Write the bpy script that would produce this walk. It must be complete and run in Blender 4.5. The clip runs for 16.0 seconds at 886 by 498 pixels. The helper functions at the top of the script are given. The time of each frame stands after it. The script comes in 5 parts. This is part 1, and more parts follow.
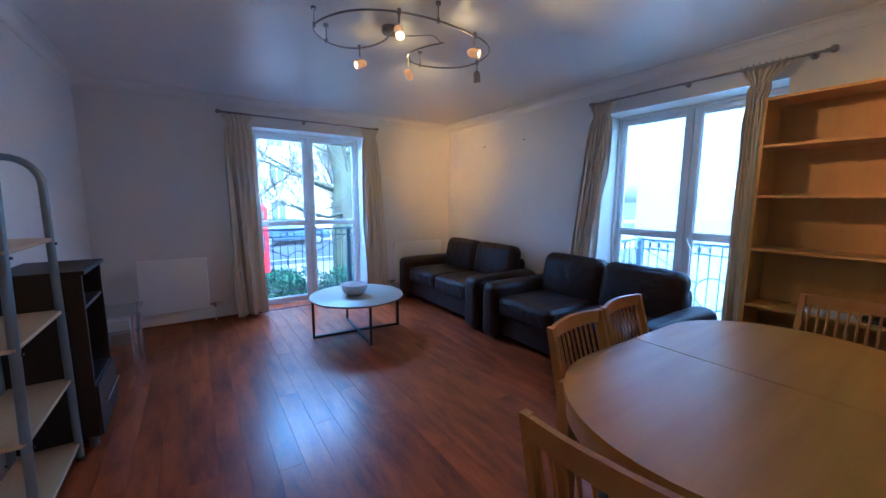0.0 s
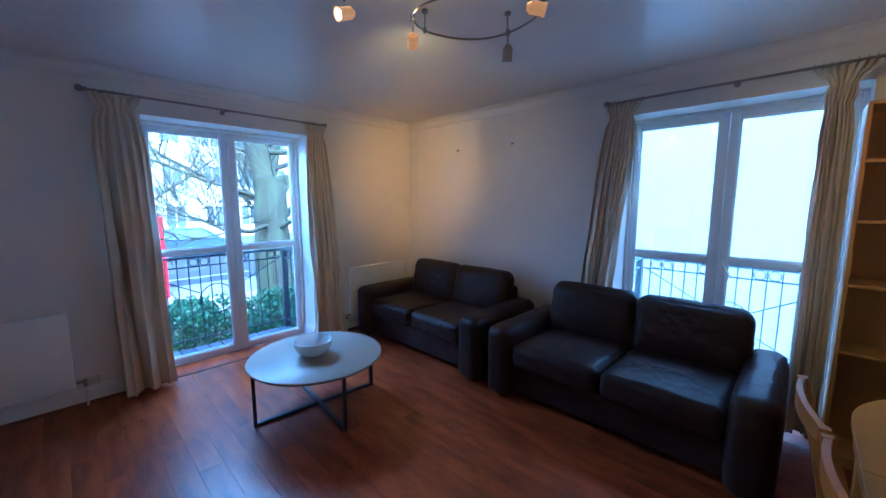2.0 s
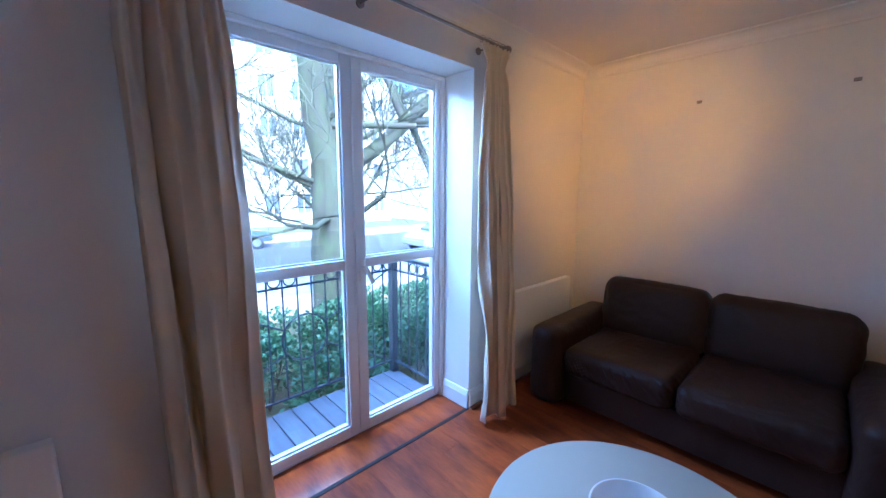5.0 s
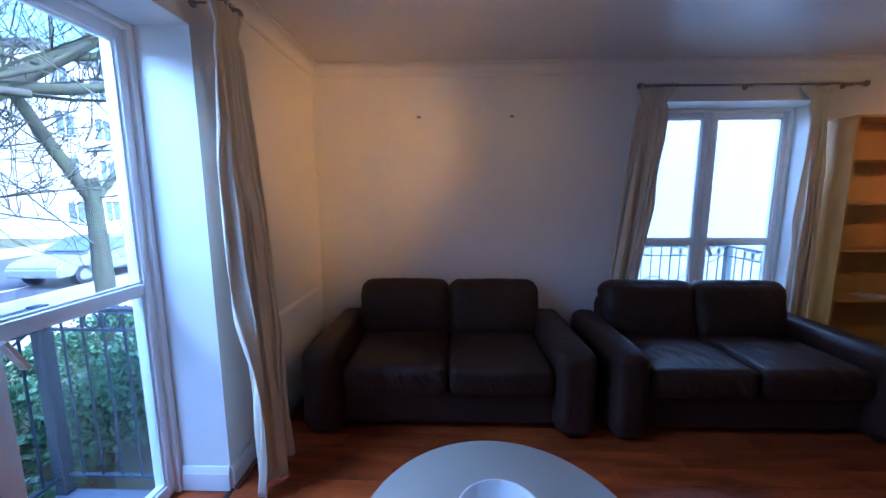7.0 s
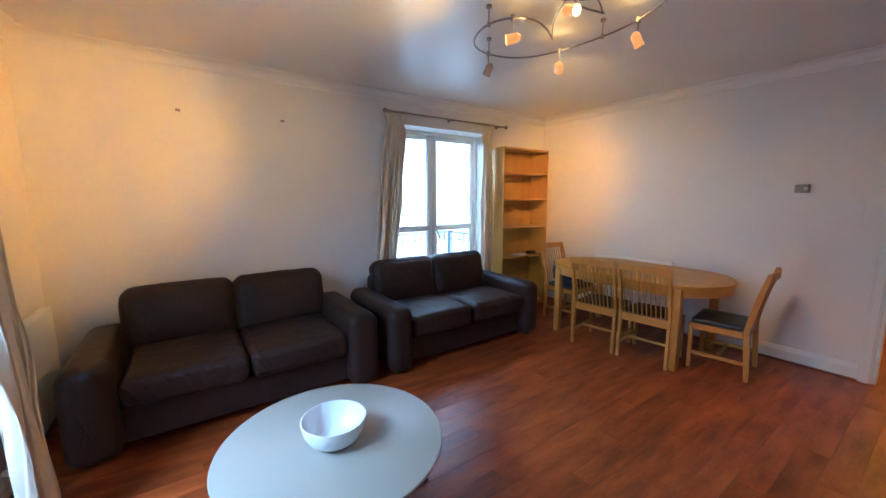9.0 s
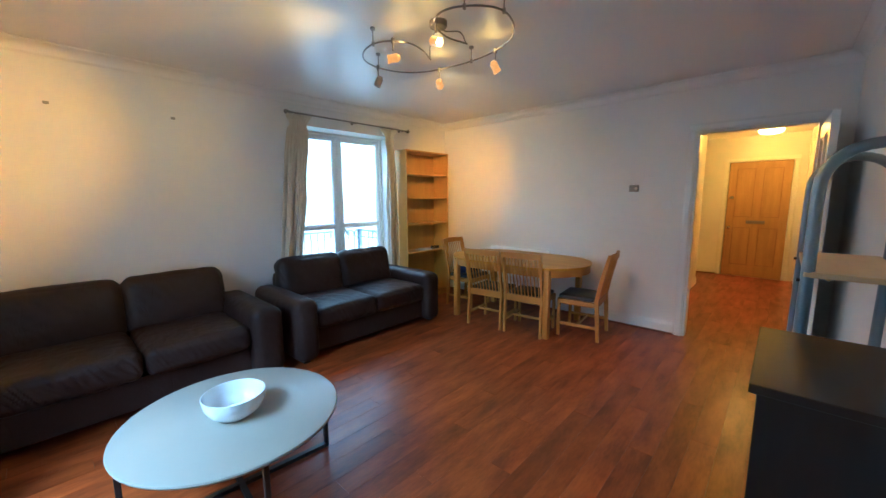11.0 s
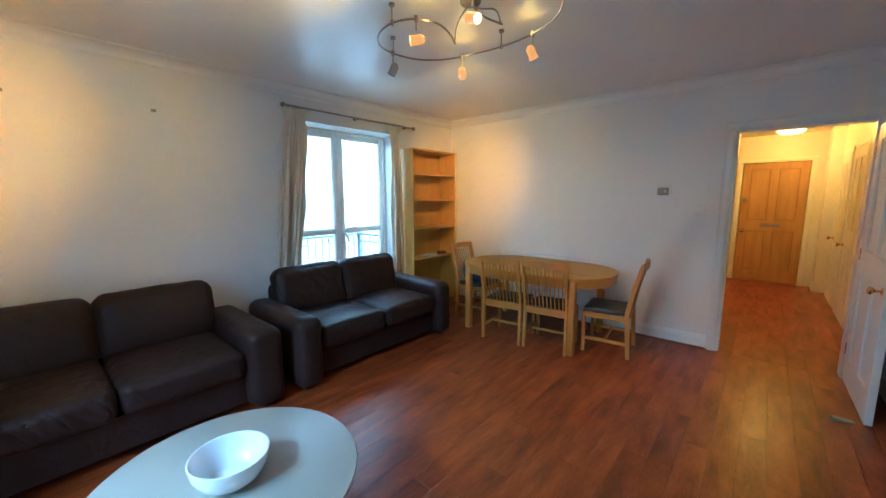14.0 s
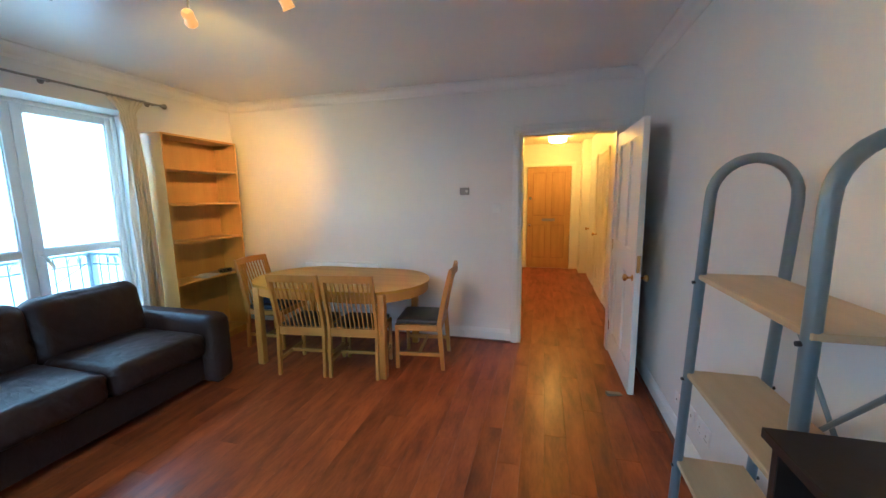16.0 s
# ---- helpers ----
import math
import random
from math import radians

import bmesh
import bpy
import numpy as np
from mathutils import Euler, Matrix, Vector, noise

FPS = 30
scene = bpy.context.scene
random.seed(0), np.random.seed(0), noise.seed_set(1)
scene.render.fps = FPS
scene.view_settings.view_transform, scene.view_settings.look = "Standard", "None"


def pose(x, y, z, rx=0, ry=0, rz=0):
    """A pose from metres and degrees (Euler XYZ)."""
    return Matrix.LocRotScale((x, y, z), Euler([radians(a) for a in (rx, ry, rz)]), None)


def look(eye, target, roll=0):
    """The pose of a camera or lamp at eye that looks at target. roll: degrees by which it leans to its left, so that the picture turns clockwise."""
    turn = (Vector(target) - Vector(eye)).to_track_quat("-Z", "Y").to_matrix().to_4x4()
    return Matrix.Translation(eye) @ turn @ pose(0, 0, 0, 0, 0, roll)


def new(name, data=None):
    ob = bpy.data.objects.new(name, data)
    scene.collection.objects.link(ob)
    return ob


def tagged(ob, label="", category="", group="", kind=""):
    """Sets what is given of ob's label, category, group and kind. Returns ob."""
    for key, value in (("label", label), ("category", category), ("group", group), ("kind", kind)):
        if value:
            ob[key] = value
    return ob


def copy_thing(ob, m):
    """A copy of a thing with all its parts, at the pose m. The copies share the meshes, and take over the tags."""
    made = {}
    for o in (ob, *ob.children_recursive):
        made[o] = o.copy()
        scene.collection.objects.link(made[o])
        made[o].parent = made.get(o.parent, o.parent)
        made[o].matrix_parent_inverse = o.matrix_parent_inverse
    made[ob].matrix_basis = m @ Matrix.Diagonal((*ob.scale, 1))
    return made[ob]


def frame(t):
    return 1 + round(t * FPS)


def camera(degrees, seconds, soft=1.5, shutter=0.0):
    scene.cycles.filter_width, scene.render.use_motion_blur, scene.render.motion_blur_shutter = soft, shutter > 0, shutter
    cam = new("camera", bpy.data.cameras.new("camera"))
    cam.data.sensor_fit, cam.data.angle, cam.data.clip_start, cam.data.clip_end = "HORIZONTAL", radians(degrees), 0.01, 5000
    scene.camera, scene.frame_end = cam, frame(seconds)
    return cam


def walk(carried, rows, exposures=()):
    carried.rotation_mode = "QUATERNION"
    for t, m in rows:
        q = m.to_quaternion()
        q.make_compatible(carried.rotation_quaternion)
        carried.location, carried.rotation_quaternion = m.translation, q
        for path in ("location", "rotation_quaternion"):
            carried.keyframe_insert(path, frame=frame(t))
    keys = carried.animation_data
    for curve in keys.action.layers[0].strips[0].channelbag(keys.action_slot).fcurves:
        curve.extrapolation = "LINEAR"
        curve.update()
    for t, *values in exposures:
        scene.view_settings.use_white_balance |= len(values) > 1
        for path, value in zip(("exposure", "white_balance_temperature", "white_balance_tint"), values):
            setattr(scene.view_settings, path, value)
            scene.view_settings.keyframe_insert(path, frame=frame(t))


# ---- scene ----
cam = camera(100.3, 16.0)
PATH = [
    (0, (-0.135, 0.151, 1.38), (0.965, 1.8, 1.115), 0.3),
    (0.5, (-0.063, 0.391, 1.36), (1.19, 1.926, 1.09), 0.4),
    (1, (0.0, 0.687, 1.362), (1.32, 2.166, 1.098), 0.4),
    (1.5, (0.049, 0.966, 1.459), (1.401, 2.415, 1.185), 0.2),
    (2, (-0.02, 1.252, 1.525), (1.398, 2.639, 1.268), -0.1),
    (2.5, (-0.067, 1.572, 1.516), (1.366, 2.938, 1.235), 0.6),
    (3, (-0.043, 1.961, 1.532), (1.308, 3.405, 1.234), 0.4),
    (3.5, (-0.078, 2.31, 1.489), (1.301, 3.733, 1.216), -0.0),
    (4, (-0.045, 2.739, 1.472), (1.339, 4.159, 1.207), 0.6),
    (4.2, (-0.028, 2.91, 1.471), (1.291, 4.383, 1.171), 0.3),
    (6.5, (0.222, 3.925, 1.454), (2.089, 4.589, 1.182), -0.2),
    (7, (0.165, 3.923, 1.477), (2.144, 3.978, 1.194), -0.2),
    (7.5, (0.082, 3.977, 1.441), (2.051, 3.744, 1.178), -0.4),
    (8, (-0.01, 4.094, 1.427), (1.893, 3.532, 1.174), -0.4),
    (8.5, (-0.139, 4.211, 1.443), (1.592, 3.249, 1.167), -0.0),
    (10.8, (-0.681, 4.281, 1.423), (0.752, 2.912, 1.148), -0.6),
    (11, (-0.668, 4.313, 1.42), (0.674, 2.856, 1.144), -0.4),
    (11.5, (-0.677, 4.333, 1.437), (0.488, 2.732, 1.156), -0.5),
    (12, (-0.616, 4.338, 1.432), (0.522, 2.718, 1.149), -0.2),
    (12.5, (-0.564, 4.349, 1.447), (0.741, 2.862, 1.157), -0.8),
    (13, (-0.439, 4.328, 1.449), (1.012, 2.98, 1.17), -0.7),
    (13.5, (-0.325, 4.274, 1.464), (1.16, 2.963, 1.186), -0.6),
    (14, (-0.259, 4.203, 1.459), (1.044, 2.712, 1.179), -0.3),
    (14.5, (-0.205, 4.119, 1.451), (0.861, 2.452, 1.162), -0.6),
    (15, (-0.225, 3.911, 1.453), (0.656, 2.139, 1.162), -0.7),
    (15.5, (-0.255, 3.756, 1.454), (0.486, 1.922, 1.159), -0.7),
    (16, (-0.217, 3.586, 1.46), (0.303, 1.676, 1.175), -0.8),
]
# --- exposure, sky and large lights -------------------------------------
EXPOSURES = [
    (0.0, 3.65, 3560, 2), (1.0, 3.33, 3540, 1), (2.0, 3.38, 3460, 1), (3.2, 3.68, 3640, 3), (4.2, 3.74, 3930, 6),
    (7.0, 3.12, 3850, 12), (8.0, 3.7, 4200, 8), (8.7, 4.22, 4320, 2), (10.8, 4.33, 4080, -12), (14.5, 4.3, 3975, -14),
    (15.2, 4.27, 3975, -14), (16.0, 4.56, 3975, -14),
]
walk(cam, [(t, look(eye, target, roll)) for t, eye, target, roll in PATH], EXPOSURES)

world = bpy.data.worlds.new("world")
scene.world = world
world.use_nodes = True
wn = world.node_tree
sky = wn.nodes.new("ShaderNodeTexSky")
sky.sky_type = "NISHITA"
sky.sun_disc = False
sky.sun_elevation = radians(42)
sky.sun_rotation = radians(200)
sky.air_density, sky.dust_density, sky.ozone_density = 1.0, 4.0, 1.0
wn.links.new(sky.outputs[0], wn.nodes["Background"].inputs[0])
wn.nodes["Background"].inputs[1].default_value = 0.125


def lamp(name, kind, energy, color, m, **more):
    data = bpy.data.lights.new(name, kind)
    data.energy, data.color = energy, color
    if kind == "SUN":
        data.angle = more.get("angle", 0.2)
    if kind in ("POINT", "SPOT"):
        data.shadow_soft_size = more.get("size", 0.03)
    if kind == "SPOT":
        data.spot_size, data.spot_blend = radians(more["cone"]), more.get("blend", 0.6)
    if kind == "AREA":
        data.shape, data.size, data.size_y = "RECTANGLE", more["size"], more["size_y"]
    ob = new(name, data)
    ob.matrix_basis = m
    return ob


SUN_UP, SUN_TURN = radians(42), radians(200)
sun_way = Vector((math.sin(SUN_TURN) * math.cos(SUN_UP), math.cos(SUN_TURN) * math.cos(SUN_UP), math.sin(SUN_UP)))
lamp("sun", "SUN", 1.2, (1.0, 0.96, 0.9), look(sun_way * 50, (0, 0, 0)), angle=radians(25))

# --- plan ----------------------------------------------------------------
XW, XE, YS, YN, HC = -1.015, 3.25, 0.0, 5.05, 2.50
D_W, D_E, D_H = -0.835, 0.0, 2.02          # doorway in the south wall
W1 = (0.47, 1.83)                         # north window reveal, x
W2 = (1.035, 2.395)                        # east window reveal, y
W_TOP = 2.205
REV = 0.35                                # depth of the reveals
HALL_E, HALL_S, HALL_H = 0.30, -4.0, 2.42
WARM = (1.0, 0.47, 0.075)
AMBER = (1.0, 0.29, 0.004)

TRACK_Z = 2.40
# name, pivot on the track, aim, power
SPOTS = [
    ((0.87, 2.69), (-0.95, 2.75, 1.6), 1.6),
    ((0.87, 2.105), (0.5, 0.4, 0.0), 2.5),
    ((1.245, 2.69), (3.25, 4.95, 1.76), 16),
    ((1.395, 2.10), (2.9, 0.0, 1.65), 14),
    ((1.70, 2.455), (2.3, 3.0, 0.6), 0),
]


# Skylight entering at the two balcony openings, from above their heads.
for opening, turn, power in (((W1[0] + W1[1]) / 2, YN + REV + 0.62, 2.78), 0, 18), ((XE + REV + 0.42, (W2[0] + W2[1]) / 2, 2.62), -90, 2.5):
    lamp("skylight", "AREA", power, (0.80, 0.90, 1.0), Matrix.Translation(opening) @ pose(0, 0, 0, 0, 0, turn) @ pose(0, 0, 0, -68), size=1.5, size_y=1.0)


# --- material helpers ----------------------------------------------------
def mat(name, base, rough=0.5, metal=0.0, vary=None, scale=6.0, stretch=(1, 1, 1), bump=0.0, bump_scale=60.0, rand=0.0,
        rough_vary=0.0, coat=0.0, spec=0.5, detail=4.0, sheen=0.0, emit=None, emit_power=0.0):
    """Principled material: base colour mixed with vary by noise at two scales, with fine relief."""
    m = bpy.data.materials.new(name)
    m.use_nodes = True
    nt = m.node_tree
    b = nt.nodes["Principled BSDF"]
    b.inputs["Roughness"].default_value = rough
    b.inputs["Metallic"].default_value = metal
    b.inputs["Coat Weight"].default_value = coat
    b.inputs["Coat Roughness"].default_value = 0.15
    b.inputs["Specular IOR Level"].default_value = spec
    b.inputs["Sheen Weight"].default_value = sheen
    b.inputs["Base Color"].default_value = (*base, 1)
    tc = nt.nodes.new("ShaderNodeTexCoord")
    mp = nt.nodes.new("ShaderNodeMapping")
    mp.inputs["Scale"].default_value = stretch
    nt.links.new(tc.outputs["Object"], mp.inputs["Vector"])
    vec = mp.outputs[0]
    if rand:
        oi = nt.nodes.new("ShaderNodeObjectInfo")
        mul = nt.nodes.new("ShaderNodeMath")
        mul.operation = "MULTIPLY"
        mul.inputs[1].default_value = 37.0
        nt.links.new(oi.outputs["Random"], mul.inputs[0])
        add = nt.nodes.new("ShaderNodeVectorMath")
        add.operation = "ADD"
        nt.links.new(vec, add.inputs[0])
        nt.links.new(mul.outputs[0], add.inputs[1])
        vec = add.outputs[0]
    if vary:
        n1 = nt.nodes.new("ShaderNodeTexNoise")
        n1.inputs["Scale"].default_value = scale
        n1.inputs["Detail"].default_value = detail
        n2 = nt.nodes.new("ShaderNodeTexNoise")
        n2.inputs["Scale"].default_value = scale * 7
        n2.inputs["Detail"].default_value = 3
        nt.links.new(vec, n1.inputs["Vector"])
        nt.links.new(vec, n2.inputs["Vector"])
        mixn = nt.nodes.new("ShaderNodeMath")
        mixn.operation = "MULTIPLY_ADD"
        mixn.inputs[1].default_value = 0.35
        nt.links.new(n2.outputs["Fac"], mixn.inputs[0])
        nt.links.new(n1.outputs["Fac"], mixn.inputs[2])
        ramp = nt.nodes.new("ShaderNodeMapRange")
        ramp.inputs["From Min"].default_value = 0.45
        ramp.inputs["From Max"].default_value = 0.9
        nt.links.new(mixn.outputs[0], ramp.inputs["Value"])
        mix = nt.nodes.new("ShaderNodeMix")
        mix.data_type = "RGBA"
        mix.inputs["A"].default_value = (*base, 1)
        mix.inputs["B"].default_value = (*vary, 1)
        nt.links.new(ramp.outputs[0], mix.inputs["Factor"])
        col = mix.outputs["Result"]
        if rand:
            hsv = nt.nodes.new("ShaderNodeHueSaturation")
            mr = nt.nodes.new("ShaderNodeMapRange")
            mr.inputs["To Min"].default_value = 1 - rand
            mr.inputs["To Max"].default_value = 1 + rand
            nt.links.new(oi.outputs["Random"], mr.inputs["Value"])
            nt.links.new(mr.outputs[0], hsv.inputs["Value"])
            nt.links.new(col, hsv.inputs["Color"])
            col = hsv.outputs[0]
        nt.links.new(col, b.inputs["Base Color"])
        if rough_vary:
            rr = nt.nodes.new("ShaderNodeMapRange")
            rr.inputs["To Min"].default_value = rough - rough_vary
            rr.inputs["To Max"].default_value = rough + rough_vary
            nt.links.new(n1.outputs["Fac"], rr.inputs["Value"])
            nt.links.new(rr.outputs[0], b.inputs["Roughness"])
    if bump:
        n3 = nt.nodes.new("ShaderNodeTexNoise")
        n3.inputs["Scale"].default_value = bump_scale
        n3.inputs["Detail"].default_value = 5
        nt.links.new(vec, n3.inputs["Vector"])
        bp = nt.nodes.new("ShaderNodeBump")
        bp.inputs["Strength"].default_value = min(1.0, bump)
        bp.inputs["Distance"].default_value = 0.004
        nt.links.new(n3.outputs["Fac"], bp.inputs["Height"])
        nt.links.new(bp.outputs[0], b.inputs["Normal"])
    if emit:
        b.inputs["Emission Color"].default_value = (*emit, 1)
        b.inputs["Emission Strength"].default_value = emit_power
    return m


def glass_mat(name, tint=(1, 1, 1), rough=0.0):
    """Thin clear sheet: what lies behind it, and a Fresnel reflection."""
    m = bpy.data.materials.new(name)
    m.use_nodes = True
    nt = m.node_tree
    nt.nodes.remove(nt.nodes["Principled BSDF"])
    tr = nt.nodes.new("ShaderNodeBsdfTransparent")
    tr.inputs[0].default_value = (*tint, 1)
    gl = nt.nodes.new("ShaderNodeBsdfGlossy")
    gl.inputs["Roughness"].default_value = rough
    lw = nt.nodes.new("ShaderNodeLayerWeight")
    lw.inputs[0].default_value = 0.5
    pw = nt.nodes.new("ShaderNodeMath")
    pw.operation = "POWER"
    pw.inputs[1].default_value = 4.0
    nt.links.new(lw.outputs["Facing"], pw.inputs[0])
    fr = nt.nodes.new("ShaderNodeMapRange")
    fr.inputs["To Min"].default_value = 0.04
    fr.inputs["To Max"].default_value = 0.85
    nt.links.new(pw.outputs[0], fr.inputs["Value"])
    mx = nt.nodes.new("ShaderNodeMixShader")
    nt.links.new(fr.outputs[0], mx.inputs[0])
    nt.links.new(tr.outputs[0], mx.inputs[1])
    nt.links.new(gl.outputs[0], mx.inputs[2])
    nt.links.new(mx.outputs[0], nt.nodes["Material Output"].inputs[0])
    return m


def ridged(m, scale, height):
    """Add long soft creases to a material's relief."""
    nt = m.node_tree
    b = nt.nodes["Principled BSDF"]
    tc = nt.nodes.new("ShaderNodeTexCoord")
    mp = nt.nodes.new("ShaderNodeMapping")
    mp.inputs["Scale"].default_value = (1.6, 0.8, 0.8)
    n = nt.nodes.new("ShaderNodeTexNoise")
    n.inputs["Scale"].default_value = scale
    n.inputs["Detail"].default_value = 3
    n.inputs["Distortion"].default_value = 0.5
    sub = nt.nodes.new("ShaderNodeMath")
    sub.operation = "SUBTRACT"
    sub.inputs[1].default_value = 0.5
    ab = nt.nodes.new("ShaderNodeMath")
    ab.operation = "ABSOLUTE"
    pw = nt.nodes.new("ShaderNodeMath")
    pw.operation = "POWER"
    pw.inputs[1].default_value = 0.6
    bp = nt.nodes.new("ShaderNodeBump")
    bp.inputs["Strength"].default_value = 0.26
    bp.inputs["Distance"].default_value = height
    nt.links.new(tc.outputs["Object"], mp.inputs["Vector"])
    nt.links.new(mp.outputs[0], n.inputs["Vector"])
    nt.links.new(n.outputs["Fac"], sub.inputs[0])
    nt.links.new(sub.outputs[0], ab.inputs[0])
    nt.links.new(ab.outputs[0], pw.inputs[0])
    nt.links.new(pw.outputs[0], bp.inputs["Height"])
    old = b.inputs["Normal"].links[0].from_socket
    nt.links.new(old, bp.inputs["Normal"])
    nt.links.new(bp.outputs[0], b.inputs["Normal"])


M_WALL = mat("wall_paint", (0.80, 0.78, 0.75), 0.45, vary=(0.76, 0.74, 0.71), scale=1.2, bump=0.15, bump_scale=90)
M_CEIL = mat("ceiling_paint", (0.80, 0.78, 0.76), 0.34, vary=(0.77, 0.75, 0.73), scale=0.8, bump=0.12, bump_scale=40)
M_TRIM = mat("white_gloss_paint", (0.82, 0.82, 0.80), 0.28, vary=(0.78, 0.78, 0.76), scale=3, bump=0.05)
M_FLOOR = mat("cherry_laminate", (0.36, 0.085, 0.015), 0.34, vary=(0.145, 0.028, 0.008), scale=2.6, stretch=(4.5, 1.0, 1), rand=0.16,
              bump=0.10, bump_scale=22, rough_vary=0.08, spec=0.26, coat=0.12)
M_FLOOR.node_tree.nodes["Principled BSDF"].inputs["Coat Roughness"].default_value = 0.2
M_UNDER = mat("floor_joint_dark", (0.03, 0.012, 0.008), 0.7, vary=(0.02, 0.01, 0.006), scale=5)
M_BEAD = mat("floor_edge_beading", (0.22, 0.075, 0.03), 0.4, vary=(0.14, 0.045, 0.02), scale=8)
M_LEATHER = mat("dark_brown_leather", (0.025, 0.0138, 0.0110), 0.46, vary=(0.038, 0.0210, 0.0170), scale=3.0, bump=0.4, bump_scale=22, rough_vary=0.12, spec=0.22)
ridged(M_LEATHER, 7.0, 0.02)
M_OAK = mat("honey_oak", (0.51, 0.262, 0.036), 0.40, vary=(0.39, 0.18, 0.023), scale=4, stretch=(1, 1, 0.25), bump=0.08, bump_scale=50)
M_BEECH = mat("beech_veneer", (0.50, 0.268, 0.020), 0.38, vary=(0.42, 0.21, 0.014), scale=3, stretch=(0.35, 5, 5), bump=0.05, bump_scale=40, rough_vary=0.05, spec=0.28)
M_BIRCH = mat("birch_veneer", (0.53, 0.315, 0.040), 0.45, vary=(0.45, 0.255, 0.030), scale=2.5, stretch=(4, 4, 0.4), bump=0.04)
M_PALE = mat("pale_beech_shelf", (0.58, 0.43, 0.24), 0.4, vary=(0.50, 0.36, 0.19), scale=3, stretch=(5, 0.6, 5), bump=0.04)
M_GREY = mat("silver_grey_tube_paint", (0.215, 0.26, 0.295), 0.28, metal=0.35, vary=(0.19, 0.235, 0.27), scale=5)
M_WENGE = mat("black_brown_veneer", (0.015, 0.010, 0.009), 0.45, vary=(0.026, 0.017, 0.015), scale=3, stretch=(6, 6, 0.5), bump=0.08, bump_scale=40)
M_CURTAIN = mat("beige_curtain_cotton", (0.74, 0.665, 0.52), 0.9, vary=(0.67, 0.60, 0.46), scale=2.5, bump=0.5, bump_scale=400, sheen=0.3)
M_PEWTER = mat("pewter_metal", (0.34, 0.32, 0.30), 0.32, metal=0.9, vary=(0.27, 0.25, 0.24), scale=8)
M_CHROME = mat("brushed_chrome", (0.62, 0.62, 0.62), 0.2, metal=1.0)
M_BRASS = mat("polished_brass", (0.72, 0.48, 0.18), 0.22, metal=1.0)
M_UPVC = mat("white_window_frame", (0.80, 0.82, 0.84), 0.3, vary=(0.77, 0.79, 0.81), scale=4)
M_TOP = mat("white_lacquer_tabletop", (0.37, 0.345, 0.290), 0.34, vary=(0.355, 0.33, 0.275), scale=3, spec=0.32)
M_BLACK = mat("black_powder_coat", (0.018, 0.018, 0.02), 0.42, vary=(0.03, 0.03, 0.032), scale=12)
M_IRON = mat("dark_iron_rail", (0.016, 0.022, 0.034), 0.45, vary=(0.028, 0.036, 0.05), scale=9)
# the same dark iron, paled to paint in the bright window's haze
M_IRON_HAZED = mat("hazed_blue_grey_rail", (0.13, 0.17, 0.20), 0.6, vary=(0.16, 0.20, 0.23), scale=9)
M_CERAMIC = mat("white_glazed_ceramic", (0.82, 0.82, 0.83), 0.12)
M_SEAT = mat("black_seat_leather", (0.018, 0.018, 0.018), 0.35, vary=(0.03, 0.03, 0.03), scale=6, bump=0.25, bump_scale=50)
M_NAVY = mat("navy_cloth", (0.012, 0.02, 0.05), 0.85, vary=(0.02, 0.03, 0.065), scale=8, bump=0.5, bump_scale=80)
M_RAD = mat("radiator_enamel", (0.87, 0.87, 0.86), 0.3, vary=(0.85, 0.85, 0.84), scale=2)
M_PLASTIC = mat("cream_plastic", (0.62, 0.58, 0.48), 0.4)
M_GREYPL = mat("grey_plastic", (0.30, 0.29, 0.26), 0.45)
M_WHITEPL = mat("white_plastic", (0.80, 0.80, 0.78), 0.3)
M_PINE = mat("varnished_pine_door", (0.50, 0.30, 0.020), 0.35, vary=(0.38, 0.215, 0.014), scale=3, stretch=(5, 5, 0.5), bump=0.08)
# darker pine for the door mouldings: the shading round the panels, as colour
M_PINE_SHADED = mat("shaded_pine_moulding", (0.38, 0.20, 0.013), 0.35, vary=(0.30, 0.15, 0.010), scale=5)
M_DECK = mat("weathered_grey_decking", (0.16, 0.17, 0.19), 0.7, vary=(0.10, 0.105, 0.12), scale=4, stretch=(6, 0.6, 1), bump=0.3, rand=0.15)
M_BULB = mat("lit_halogen", (1, 0.9, 0.7), 0.3, emit=(1.0, 0.66, 0.30), emit_power=5.0)
M_SHADE = mat("frosted_amber_shade", (0.42, 0.20, 0.07), 0.3, metal=0.2, emit=(1.0, 0.33, 0.06), emit_power=0.05)
M_SHADE_OFF = mat("brushed_dull_shade", (0.34, 0.30, 0.27), 0.35, metal=0.6)
M_DOME = mat("lit_opal_dome", (0.9, 0.85, 0.7), 0.4, emit=(1.0, 0.50, 0.08), emit_power=2.0)
M_GLASS = glass_mat("window_glass")
M_TGLASS = glass_mat("clear_table_glass", (0.90, 0.95, 0.93))
M_MORTAR = mat("white_render_wall", (0.43, 0.46, 0.475), 0.8, vary=(0.39, 0.42, 0.435), scale=0.7, bump=0.3, bump_scale=30)


# --- mesh helpers ----------------------------------------------------------
def finish(bm, name, smooth=None):
    me = bpy.data.meshes.new(name)
    bm.normal_update()
    if smooth is not None:
        for f in bm.faces:
            f.smooth = True
        for e in bm.edges:
            if len(e.link_faces) == 2 and e.calc_face_angle(0) > radians(smooth):
                e.smooth = False
    bm.to_mesh(me)
    bm.free()
    return me


def part(name, bm, material, parent=None, label="", smooth=35):
    ob = new(name, finish(bm, name, smooth))
    ob.data.materials.append(material)
    if parent:
        ob.parent = parent
    return tagged(ob, label) if label else ob


